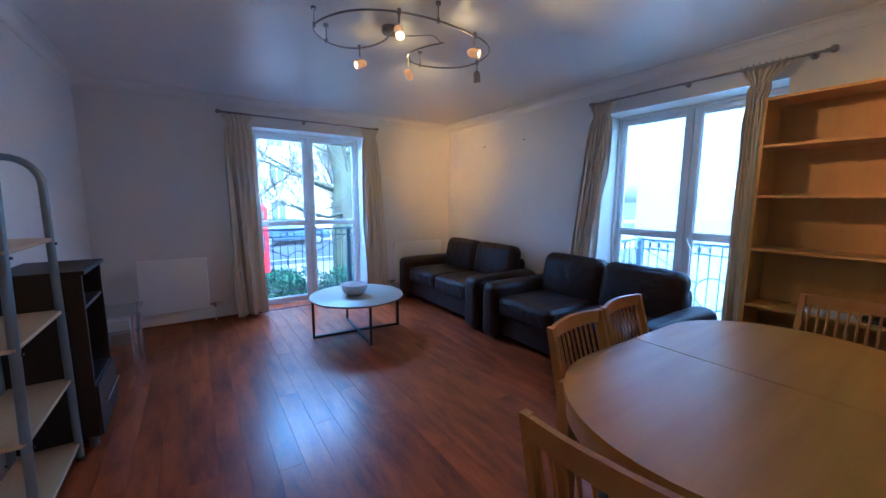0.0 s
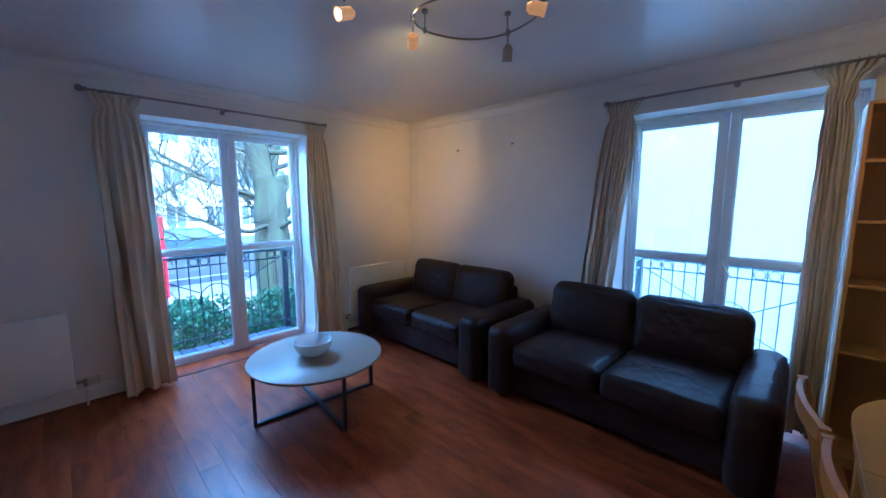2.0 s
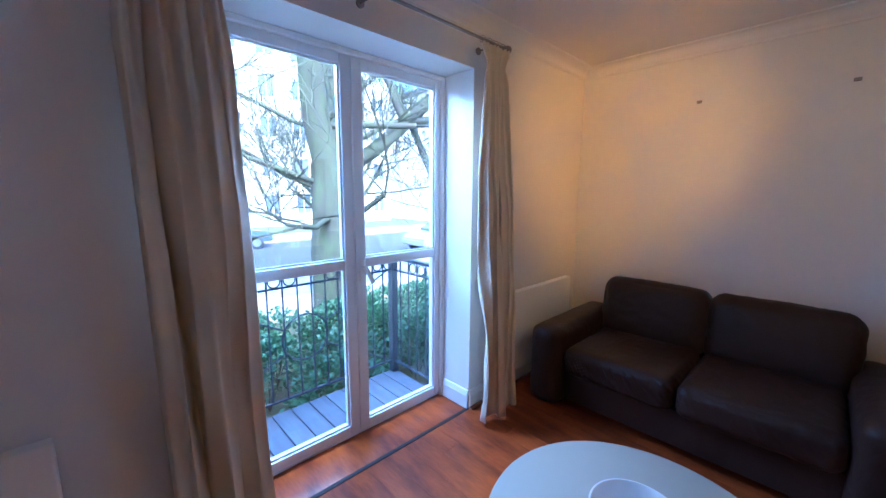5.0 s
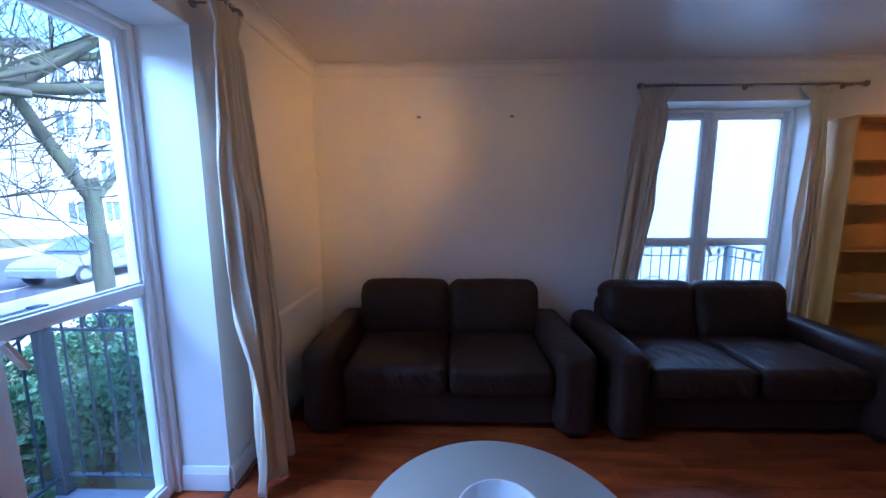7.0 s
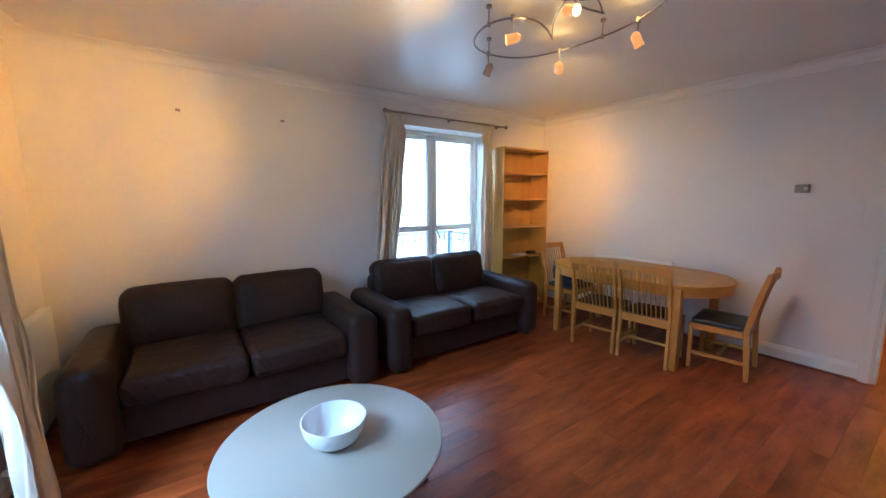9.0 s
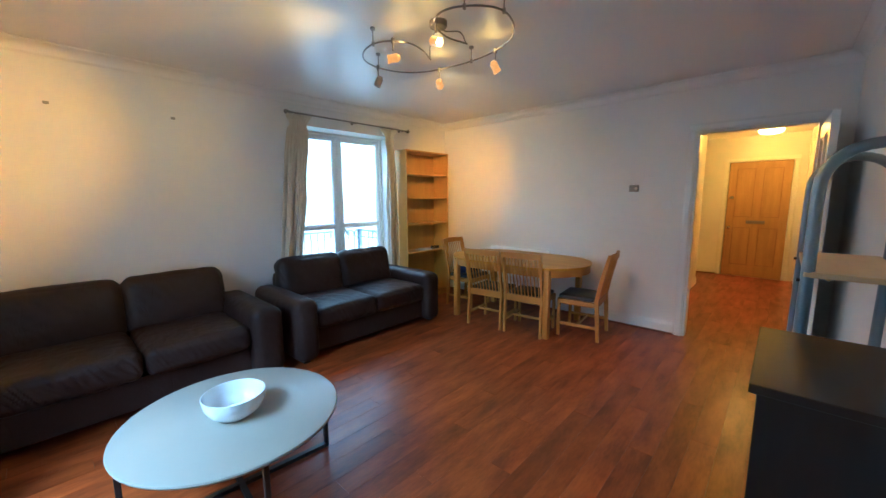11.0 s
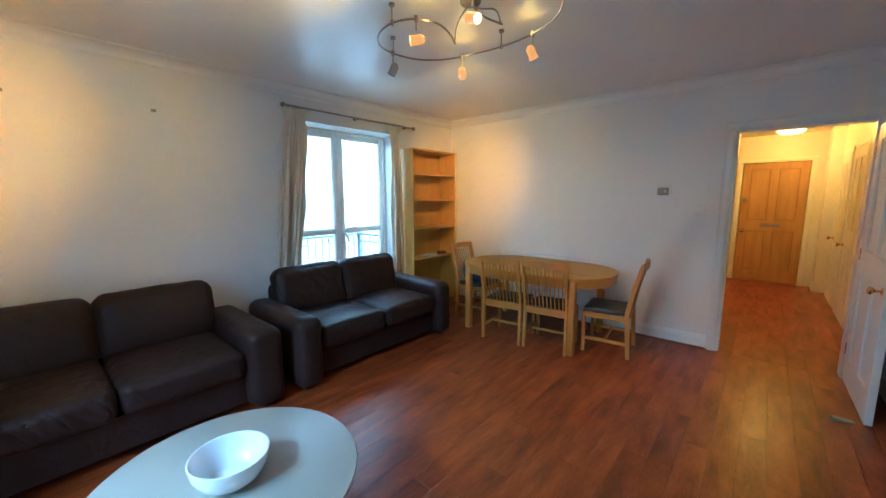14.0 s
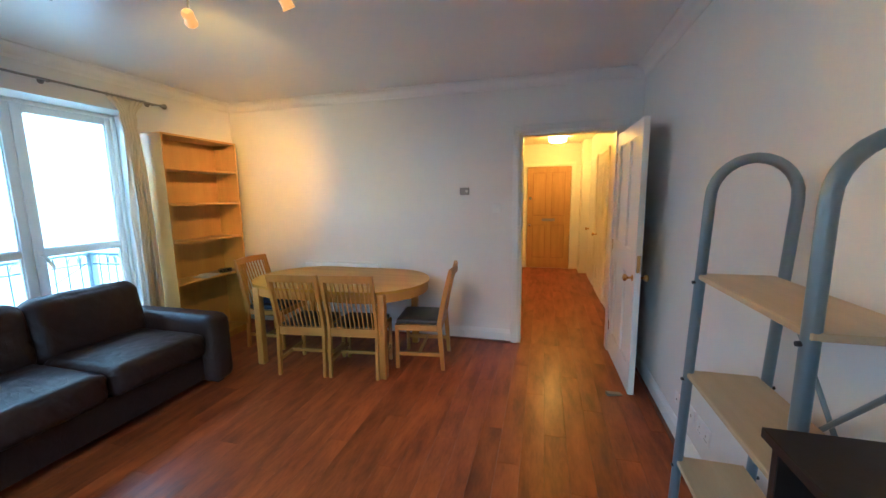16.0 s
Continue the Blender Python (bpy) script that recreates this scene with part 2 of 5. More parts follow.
def thing(name, label, category, m=None, group="", kind=""):
    ob = new(name)
    ob.empty_display_size = 0.1
    if m is not None:
        ob.matrix_basis = m
    return tagged(ob, label, category, group, kind)


def box(bm, lo, hi, bevel=0.0, seg=2):
    lo, hi = Vector(lo), Vector(hi)
    r = bmesh.ops.create_cube(bm, size=1.0)
    for v in r["verts"]:
        v.co = Vector([(lo[i] + hi[i]) / 2 + v.co[i] * (hi[i] - lo[i]) for i in range(3)])
    if bevel:
        edges = {e for v in r["verts"] for e in v.link_edges}
        bmesh.ops.bevel(bm, geom=list(edges), offset=bevel, segments=seg, affect="EDGES", profile=0.5)
    return bm


def bx(lo, hi, bevel=0.0, seg=2):
    return box(bmesh.new(), lo, hi, bevel, seg)


def rod(bm, a, b, r, n=12, r2=None):
    a, b = Vector(a), Vector(b)
    d = b - a
    q = d.to_track_quat("Z", "Y").to_matrix().to_4x4()
    bmesh.ops.create_cone(bm, cap_ends=True, segments=n, radius1=r, radius2=r if r2 is None else r2, depth=d.length,
                          matrix=Matrix.Translation((a + b) / 2) @ q)
    return bm


def beam(bm, a, b, w, h, up=(0, 0, 1), bevel=0.003):
    """A bar of section w x h from a to b."""
    a, b = Vector(a), Vector(b)
    d = (b - a).normalized()
    side = d.cross(Vector(up)).normalized()
    top = side.cross(d).normalized()
    r = bmesh.ops.create_cube(bm, size=1.0)
    for v in r["verts"]:
        c = v.co.copy()
        v.co = (a + b) / 2 + d * c.x * (b - a).length + side * c.y * w + top * c.z * h
    if bevel:
        bmesh.ops.bevel(bm, geom=list({e for v in r["verts"] for e in v.link_edges}), offset=bevel, segments=1, affect="EDGES")
    return bm


def smooth_path(points, step=4, closed=False):
    pts = [Vector(p) for p in points]
    out = []
    n = len(pts)
    for i in range(n if closed else n - 1):
        if closed:
            p0, p1, p2, p3 = pts[i - 1], pts[i], pts[(i + 1) % n], pts[(i + 2) % n]
        else:
            p1, p2 = pts[i], pts[i + 1]
            p0 = pts[i - 1] if i else p1 * 2 - p2
            p3 = pts[i + 2] if i + 2 < n else p2 * 2 - p1
        for k in range(step):
            t = k / step
            out.append(0.5 * ((2 * p1) + (p2 - p0) * t + (2 * p0 - 5 * p1 + 4 * p2 - p3) * t * t + (3 * p1 - p0 - 3 * p2 + p3) * t ** 3))
    if not closed:
        out.append(pts[-1])
    return out


def tube(bm, pts, r, n=8, closed=False, radii=None):
    pts = [Vector(p) for p in pts]
    rings = []
    ref = Vector((0.13, 0.27, 1)).normalized()
    for i, p in enumerate(pts):
        a = pts[i - 1] if i or closed else p
        b = pts[(i + 1) % len(pts)] if i + 1 < len(pts) or closed else p
        d = (b - a).normalized()
        s = d.cross(ref)
        if s.length < 1e-3:
            s = d.cross(Vector((1, 0, 0)))
        s.normalize()
        u = s.cross(d).normalized()
        ref = u
        rr = radii[i] if radii else r
        rings.append([bm.verts.new(p + (s * math.cos(2 * math.pi * k / n) + u * math.sin(2 * math.pi * k / n)) * rr) for k in range(n)])
    m = len(rings)
    for i in range(m if closed else m - 1):
        A, B = rings[i], rings[(i + 1) % m]
        for k in range(n):
            bm.faces.new((A[k], A[(k + 1) % n], B[(k + 1) % n], B[k]))
    if not closed:
        bm.faces.new(rings[0][::-1])
        bm.faces.new(rings[-1])
    return bm


def lathe(bm, profile, n=32, at=(0, 0, 0)):
    """Turn (r, z) pairs round the z axis."""
    at = Vector(at)
    rings = []
    for r, z in profile:
        if r < 1e-5:
            rings.append([bm.verts.new(at + Vector((0, 0, z)))])
        else:
            rings.append([bm.verts.new(at + Vector((r * math.cos(2 * math.pi * k / n), r * math.sin(2 * math.pi * k / n), z))) for k in range(n)])
    for A, B in zip(rings, rings[1:]):
        for k in range(n):
            j = (k + 1) % n
            if len(A) == 1 and len(B) > 1:
                bm.faces.new((A[0], B[j], B[k]))
            elif len(B) == 1 and len(A) > 1:
                bm.faces.new((A[k], A[j], B[0]))
            elif len(A) > 1:
                bm.faces.new((A[k], A[j], B[j], B[k]))
    return bm


def extrude_poly(bm, pts, z0, z1, bevel=0.0):
    """An upright prism over the polygon pts (x, y)."""
    low = [bm.verts.new((x, y, z0)) for x, y in pts]
    top = [bm.verts.new((x, y, z1)) for x, y in pts]
    n = len(pts)
    f1 = bm.faces.new(low[::-1])
    f2 = bm.faces.new(top)
    for i in range(n):
        bm.faces.new((low[i], low[(i + 1) % n], top[(i + 1) % n], top[i]))
    if bevel:
        bmesh.ops.bevel(bm, geom=list(f2.edges) + list(f1.edges), offset=bevel, segments=2, affect="EDGES")
    return bm


def soft_box(size, r, n=10, bulge=(0, 0, 0), wrinkle=0.0, seed=0, at=(0, 0, 0), freq=9.0, crease=0.0):
    """A cushion-like rounded box: r the edge radius, bulge the swell of the faces across x, y and z."""
    bm = bmesh.new()
    bmesh.ops.create_cube(bm, size=2.0)
    bmesh.ops.subdivide_edges(bm, edges=bm.edges[:], cuts=n, use_grid_fill=True)
    h = Vector(size) / 2
    for v in bm.verts:
        u = v.co.copy()
        p = Vector((u.x * h.x, u.y * h.y, u.z * h.z))
        core = Vector([max(-(h[i] - r), min(h[i] - r, p[i])) for i in range(3)])
        d = p - core
        if d.length > 1e-6:
            p = core + d.normalized() * r
        q = Vector(p)
        q.x += u.x * bulge[0] * (1 - u.y ** 2) * (1 - u.z ** 2)
        q.y += u.y * bulge[1] * (1 - u.x ** 2) * (1 - u.z ** 2)
        q.z += u.z * bulge[2] * (1 - u.x ** 2) * (1 - u.y ** 2)
        if wrinkle:
            w = noise.noise(Vector((q.x * freq, q.y * freq, q.z * freq)) + Vector((seed * 7.3, 0, 0)))
            w2 = noise.noise(Vector((q.x * freq * 2.7, q.y * freq * 2.7, q.z * freq * 2.7)) + Vector((0, seed * 3.1, 0)))
            q += p.normalized() * (abs(w) * -1.0 + 0.4 * w2) * wrinkle
        if crease:
            c = 1 - abs(noise.noise(Vector((q.x * 30 + q.z * 16 + seed, q.y * 5, q.z * 7)))) * 2.4
            front = max(0.0, -u.y) ** 2
            q.y += front * crease * max(0.0, c) * (1 - u.z ** 4)
            q.z -= 0.5 * crease * max(0.0, c) * max(0.0, u.z) * (0.4 + 0.6 * noise.noise(Vector((q.x * 3, q.y * 3, seed))))
        v.co = q + Vector(at)
    return bm


def panel_with_hole(bm, axis, at, thick, a0, a1, z0, z1, holes):
    """A wall slab across axis ('x' or 'y') from at to at + thick, with holes (b0, b1, zlow, zhigh) along it, as butted boxes."""
    spans = sorted(holes)
    cur = a0
    def put(b0, b1, c0, c1):
        if b1 - b0 < 1e-4 or c1 - c0 < 1e-4:
            return
        if axis == "y":
            box(bm, (b0, at, c0), (b1, at + thick, c1))
        else:
            box(bm, (at, b0, c0), (at + thick, b1, c1))
    for b0, b1, c0, c1 in spans:
        put(cur, b0, z0, z1)
        put(b0, b1, z0, c0)
        put(b0, b1, c1, z1)
        cur = b1
    put(cur, a1, z0, z1)
    return bm


def wall(name, label, *args):
    ob = part(name, panel_with_hole(bmesh.new(), *args), M_WALL, None, "", None)
    return tagged(ob, label, "wall", kind="structure")


# --- structure ------------------------------------------------------------
wall_north = wall("wall_north", "white painted wall round the balcony doors, with radiators", "y", YN, REV + 0.05, XW - 0.15, XE + REV + 0.05, -0.25, HC + 0.15, [(W1[0], W1[1], -0.012, W_TOP)])
wall_east = wall("wall_east", "white painted wall behind the sofas, with two wall fixings", "x", XE, REV + 0.05, YS, YN, -0.25, HC + 0.15, [(W2[0], W2[1], -0.012, W_TOP)])
wall_south = wall("wall_south", "white painted wall beside the dining table and doorway", "y", YS - 0.13, 0.13, XW, XE + REV + 0.05, -0.25, HC + 0.15, [(D_W, D_E, -0.25, D_H)])
wall_west = wall("wall_west", "white painted wall behind the shelves and cabinet", "x", XW - 0.15, 0.15, HALL_S - 0.199, YN, -0.25, HC + 0.15, [])
hall_east = wall("hall_wall_east", "cream-lit white hallway wall", "x", HALL_E, 0.12, -2.75, YS - 0.13, -0.25, HC + 0.15, [])
hall_pier = tagged(part("hall_pier", bx((XW + 0.0005, HALL_S + 0.0005, 0.0), (XW + 0.135, HALL_S + 0.40, HALL_H - 0.001), 0.003, 1), M_WALL, None, "", None), "white wall pier in the hallway corner by the front door", "wall", kind="structure")
hall_nook = wall("hall_wall_nook", "cream-lit white wall round the hallway corner", "x", 1.2, 0.12, HALL_S, -2.63, -0.25, HC + 0.15, [])
hall_turn = wall("hall_wall_return", "white return wall of the hallway nook", "y", -2.75, 0.12, HALL_E + 0.12, 1.2, -0.25, HC + 0.15, [])
hall_south = wall("hall_wall_south", "cream-lit white wall round the front door", "y", HALL_S - 0.199, 0.199, XW, 1.32, -0.25, HC + 0.15, [(-0.72, 0.11, -0.012, 1.99)])

# added out of sight to keep sky light from leaking round the front door
leak_stop = wall("leak_stop_wall", "unseen wall added behind the front door to stop light leaks", "y", HALL_S - 0.35, 0.15, XW - 0.15, 1.32, -0.25, HC + 0.15, [])
floor = tagged(part("floor", bx((XW, HALL_S, -0.2), (XE, YN, -0.009)), M_UNDER, None, "", None), "dark red cherry laminate plank floor", "floor", kind="structure")
sill1 = part("threshold", bx((W1[0], YN, -0.2), (W1[1], YN + REV - 0.07, -0.002), 0.002), M_FLOOR, floor, "reddish laminate strip in the balcony door reveal")
sill2 = part("threshold", bx((XE, W2[0], -0.2), (XE + REV - 0.07, W2[1], -0.002), 0.002), M_FLOOR, floor)
strip = part("threshold_strip", bx((W1[0] - 0.02, YN - 0.012, -0.004), (W1[1] + 0.02, YN + 0.012, 0.004), 0.002), M_UNDER, floor)

ceiling = tagged(part("ceiling", bx((XW, YS, HC), (XE, YN, HC + 0.14)), M_CEIL, None, "", None), "white satin-painted ceiling", "ceiling", kind="structure")
hall_ceiling = tagged(part("ceiling_hall", bx((XW, HALL_S, HALL_H), (1.2, YS - 0.13, HALL_H + 0.14)), M_CEIL, None, "", None), "white hallway ceiling lit yellow by the lamp", "ceiling", kind="structure")


def cove(a, b, inward):
    """Plaster coving between wall and ceiling along the line a to b; inward is the way into the room."""
    prof = [(0.0, -0.085), (0.006, -0.085), (0.010, -0.078), (0.016, -0.07)]
    for k in range(7):
        th = math.pi / 2 * k / 6
        prof.append((0.016 + 0.058 * (1 - math.cos(th)), -0.07 + 0.058 * math.sin(th)))
    prof += [(0.082, -0.008), (0.085, 0.0), (0.0, 0.0)]
    bm = bmesh.new()
    A, B, w = Vector(a), Vector(b), Vector(inward)
    d = (B - A).normalized()
    ra, rb = [], []
    for o, z in prof:
        ra.append(bm.verts.new(A + w * o + d * o + Vector((0, 0, z))))
        rb.append(bm.verts.new(B + w * o - d * o + Vector((0, 0, z))))
    n = len(prof)
    for i in range(n):
        bm.faces.new((ra[i], ra[(i + 1) % n], rb[(i + 1) % n], rb[i]))
    bmesh.ops.recalc_face_normals(bm, faces=bm.faces[:])
    return bm


coving = thing("coving", "white plaster coving round the ceiling", "coving", kind="structure")
for a, b, w in [((XW, YS, HC), (XE, YS, HC), (0, 1, 0)), ((XE, YS, HC), (XE, YN, HC), (-1, 0, 0)),
                ((XE, YN, HC), (XW, YN, HC), (0, -1, 0)), ((XW, YN, HC), (XW, YS, HC), (1, 0, 0))]:
    part("coving_run", cove(a, b, w), M_CEIL, coving)

skirting = thing("baseboard", "white gloss skirting board with moulded top", "baseboard", kind="structure")


def skirt(a, b, inward, h=0.13, bead=True):
    a, b, w = Vector(a), Vector(b), Vector(inward)
    bm = bmesh.new()
    prof = [(0.0, 0.002), (0.016, 0.002), (0.016, h * 0.72), (0.012, h * 0.80), (0.011, h * 0.9), (0.006, h), (0.0, h)]
    ra = [bm.verts.new(a + w * o + Vector((0, 0, z))) for o, z in prof]
    rb = [bm.verts.new(b + w * o + Vector((0, 0, z))) for o, z in prof]
    n = len(prof)
    for i in range(n):
        bm.faces.new((ra[i], ra[(i + 1) % n], rb[(i + 1) % n], rb[i]))
    bm.faces.new(ra)
    bm.faces.new(rb[::-1])
    bmesh.ops.recalc_face_normals(bm, faces=bm.faces[:])
    part("skirting_board", bm, M_TRIM, skirting, smooth=20)
    if bead:
        bm = bmesh.new()
        beam(bm, a + w * 0.025 + Vector((0, 0, 0.009)), b + w * 0.025 + Vector((0, 0, 0.009)), 0.015, 0.014, bevel=0.004)
        part("floor_bead", bm, M_BEAD, skirting, "thin reddish wood beading at the floor edge")


skirt((0.075, YS, 0), (XE, YS, 0), (0, 1, 0))
skirt((XE, YS + 0.04, 0), (XE, W2[0], 0), (-1, 0, 0))
skirt((XE, W2[1], 0), (XE, YN - 0.04, 0), (-1, 0, 0))
skirt((XE, YN, 0), (W1[1], YN, 0), (0, -1, 0))
skirt((W1[0], YN, 0), (XW, YN, 0), (0, -1, 0))
skirt((XW, YN - 0.04, 0), (XW, YS + 0.04, 0), (1, 0, 0))
skirt((W1[1], YN + 0.001, 0), (W1[1], YN + REV - 0.107, 0), (-1, 0, 0), bead=False)
skirt((W1[0], YN + 0.001, 0), (W1[0], YN + REV - 0.107, 0), (1, 0, 0), bead=False)
skirt((HALL_E, -0.13, 0), (HALL_E, -2.75, 0), (-1, 0, 0))
skirt((XW + 0.1355, -3.94, 0), (XW + 0.1355, -3.60, 0), (1, 0, 0))
skirt((XW, -1.55, 0), (XW, -0.17, 0), (1, 0, 0))
skirt((0.18, HALL_S, 0), (1.2, HALL_S, 0), (0, 1, 0))


# --- doors -----------------------------------------------------------------
def casing(name, label, x0, x1, top, y, out, axis="y", w=0.07):
    """Moulded architrave round an opening, on the face at y, standing out by out's sign."""
    holder = thing(name, label, "door frame", kind="structure")
    s = 1 if out > 0 else -1
    def put(a0, a1, z0, z1, nm):
        bm = bmesh.new()
        for o, h in ((0.0, 0.014), (0.012, 0.022)):
            lo, hi = (a0 + (o if nm != "head" else 0), z0 + (o if nm == "head" else 0)), (a1 - (o if nm != "head" else 0), z1 - (o if nm == "head" else 0))
            ya, yb = sorted((y, y + s * h))
            if axis == "y":
                box(bm, (lo[0], ya, lo[1]), (hi[0], yb, hi[1]), 0.003, 1)
            else:
                box(bm, (ya, lo[0], lo[1]), (yb, hi[0], hi[1]), 0.003, 1)
        part("architrave_" + nm, bm, M_TRIM, holder)
    put(x0 - w, x0, 0.0, top, "side")
    put(x1, x1 + w, 0.0, top, "side")
    put(x0 - w, x1 + w, top, top + w, "head")
    return holder


def panel_door(name, label, width, height, m, material, knob=M_BRASS, thick=0.04, bead=None):
    """A four-panel door; it lies along +x from its hinge at the origin."""
    door = thing(name, label, "door", m, kind="structure")
    st, mid = 0.105, 0.105
    zs = [0.0, 0.20, 0.86, 1.04, height - 0.11, height]
    bm = bmesh.new()
    box(bm, (0, 0, 0), (st, thick, height), 0.002, 1)
    box(bm, (width - st, 0, 0), (width, thick, height), 0.002, 1)
    for z0, z1 in ((zs[0], zs[1]), (zs[2], zs[3]), (zs[4], zs[5])):
        box(bm, (st, 0.0005, z0), (width - st, thick - 0.0005, z1), 0.002, 1)
    cx = width / 2
    for z0, z1 in ((zs[1], zs[2]), (zs[3], zs[4])):
        box(bm, (cx - mid / 2, 0.001, z0), (cx + mid / 2, thick - 0.001, z1), 0.002, 1)
    part("door_leaf", bm, material, door)
    for z0, z1 in ((zs[1], zs[2]), (zs[3], zs[4])):
        for a0, a1 in ((st, cx - mid / 2), (cx + mid / 2, width - st)):
            bm = bmesh.new()
            mould = bmesh.new()
            box(bm, (a0, thick * 0.38, z0), (a1, thick * 0.62, z1))
            for yy, sgn in ((thick * 0.62, 1), (thick * 0.38, -1)):
                y0, y1 = sorted((yy, yy + sgn * 0.009))
                for q in ((a0, z0, a0 + 0.012, z1), (a1 - 0.012, z0, a1, z1), (a0 + 0.012, z0, a1 - 0.012, z0 + 0.012), (a0 + 0.012, z1 - 0.012, a1 - 0.012, z1)):
                    box(mould, (q[0], y0, q[1]), (q[2], y1, q[3]), 0.003, 1)
            pn = part("door_panel", bm, material, door)
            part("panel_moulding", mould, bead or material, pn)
    for sgn, yy in ((1, thick), (-1, 0)):
        k = part("door_knob", lathe(bmesh.new(), [(0, 0), (0.024, 0), (0.024, 0.004), (0.009, 0.007), (0.008, 0.03), (0.018, 0.036), (0.026, 0.048), (0.024, 0.058), (0.012, 0.064), (0, 0.065)], 20), knob, door, "round brass knob")
        k.matrix_basis = pose(width - 0.055, yy, 0.855, -90 * sgn)
    return door


lining = thing("door_lining", "white doorway lining", "door frame", kind="structure")
for lo, hi in (((D_W, -0.13, 0), (D_W + 0.022, 0.0, D_H - 0.022)), ((D_E - 0.022, -0.13, 0), (D_E, 0.0, D_H - 0.022)), ((D_W, -0.13, D_H - 0.022), (D_E, 0.0, D_H))):
    part("lining_board", bx(lo, hi, 0.002, 1), M_TRIM, lining)
casing("architrave_room", "white moulded architrave round the living room doorway", D_W, D_E, D_H, 0.0, 1)
casing("architrave_hall", "white moulded architrave on the hallway side", D_W, D_E, D_H, -0.13, -1)
door_1 = panel_door("door_1", "white four-panel door standing open against the wall", 0.79, 1.945, pose(D_W + 0.012, 0.03, 0.012, 0, 0, 91), M_TRIM)
part("latch_plate", bx((0.7905, 0.008, 0.90), (0.7925, 0.032, 1.02), 0.001, 1), M_BRASS, door_1)
for hz in (0.25, 1.0, 1.75):
    part("hinge", rod(bmesh.new(), (-0.004, 0.0, hz - 0.045), (-0.004, 0.0, hz + 0.045), 0.006, 10), M_BRASS, door_1)

door_2 = panel_door("door_2", "varnished pine front door with letter plate, closed", 0.815, 1.985, pose(-0.715, HALL_S - 0.05, 0.003), M_PINE, M_CHROME, bead=M_PINE_SHADED)
part("letter_plate", bx((0.28, 0.041, 0.93), (0.53, 0.048, 0.985), 0.003, 1), M_PEWTER, door_2, "dark metal letter plate")
part("lock", rod(bmesh.new(), (0.755, 0.04, 1.38), (0.755, 0.055, 1.38), 0.028, 18), M_CHROME, door_2)
casing("architrave_front_door", "white frame round the front door", -0.72, 0.11, 1.99, HALL_S, 1)
door_3 = panel_door("door_3", "white four-panel hallway door, closed", 0.76, 1.98, pose(XW + 0.004, -1.65, 0.003, 0, 0, -90), M_TRIM, thick=0.02)
casing("architrave_side_door", "white frame round the hallway side door", -2.42, -1.64, 1.99, XW, 1, axis="x")
door_4 = panel_door("door_4", "white four-panel cupboard door, closed", 0.62, 1.98, pose(XW + 0.004, -2.72, 0.003, 0, 0, -90), M_TRIM, thick=0.02)
casing("architrave_cupboard", "white frame round the hallway cupboard door", -3.35, -2.71, 1.99, XW, 1, axis="x")

door_stop = thing("door_wedge", "grey metal door wedge on the floor under the open door", "door stop", pose(-0.80, 0.80, 0, 0, 0, 20))
bm = bmesh.new()
vs = [bm.verts.new(c) for c in ((0, -0.02, 0), (0.11, -0.02, 0), (0.11, 0.02, 0), (0, 0.02, 0), (0, -0.02, 0.004), (0.11, -0.02, 0.022), (0.11, 0.02, 0.022), (0, 0.02, 0.004))]
for f in ((0, 3, 2, 1), (4, 5, 6, 7), (0, 1, 5, 4), (1, 2, 6, 5), (2, 3, 7, 6), (3, 0, 4, 7)):
    bm.faces.new([vs[i] for i in f])
part("wedge", bm, M_GREYPL, door_stop)


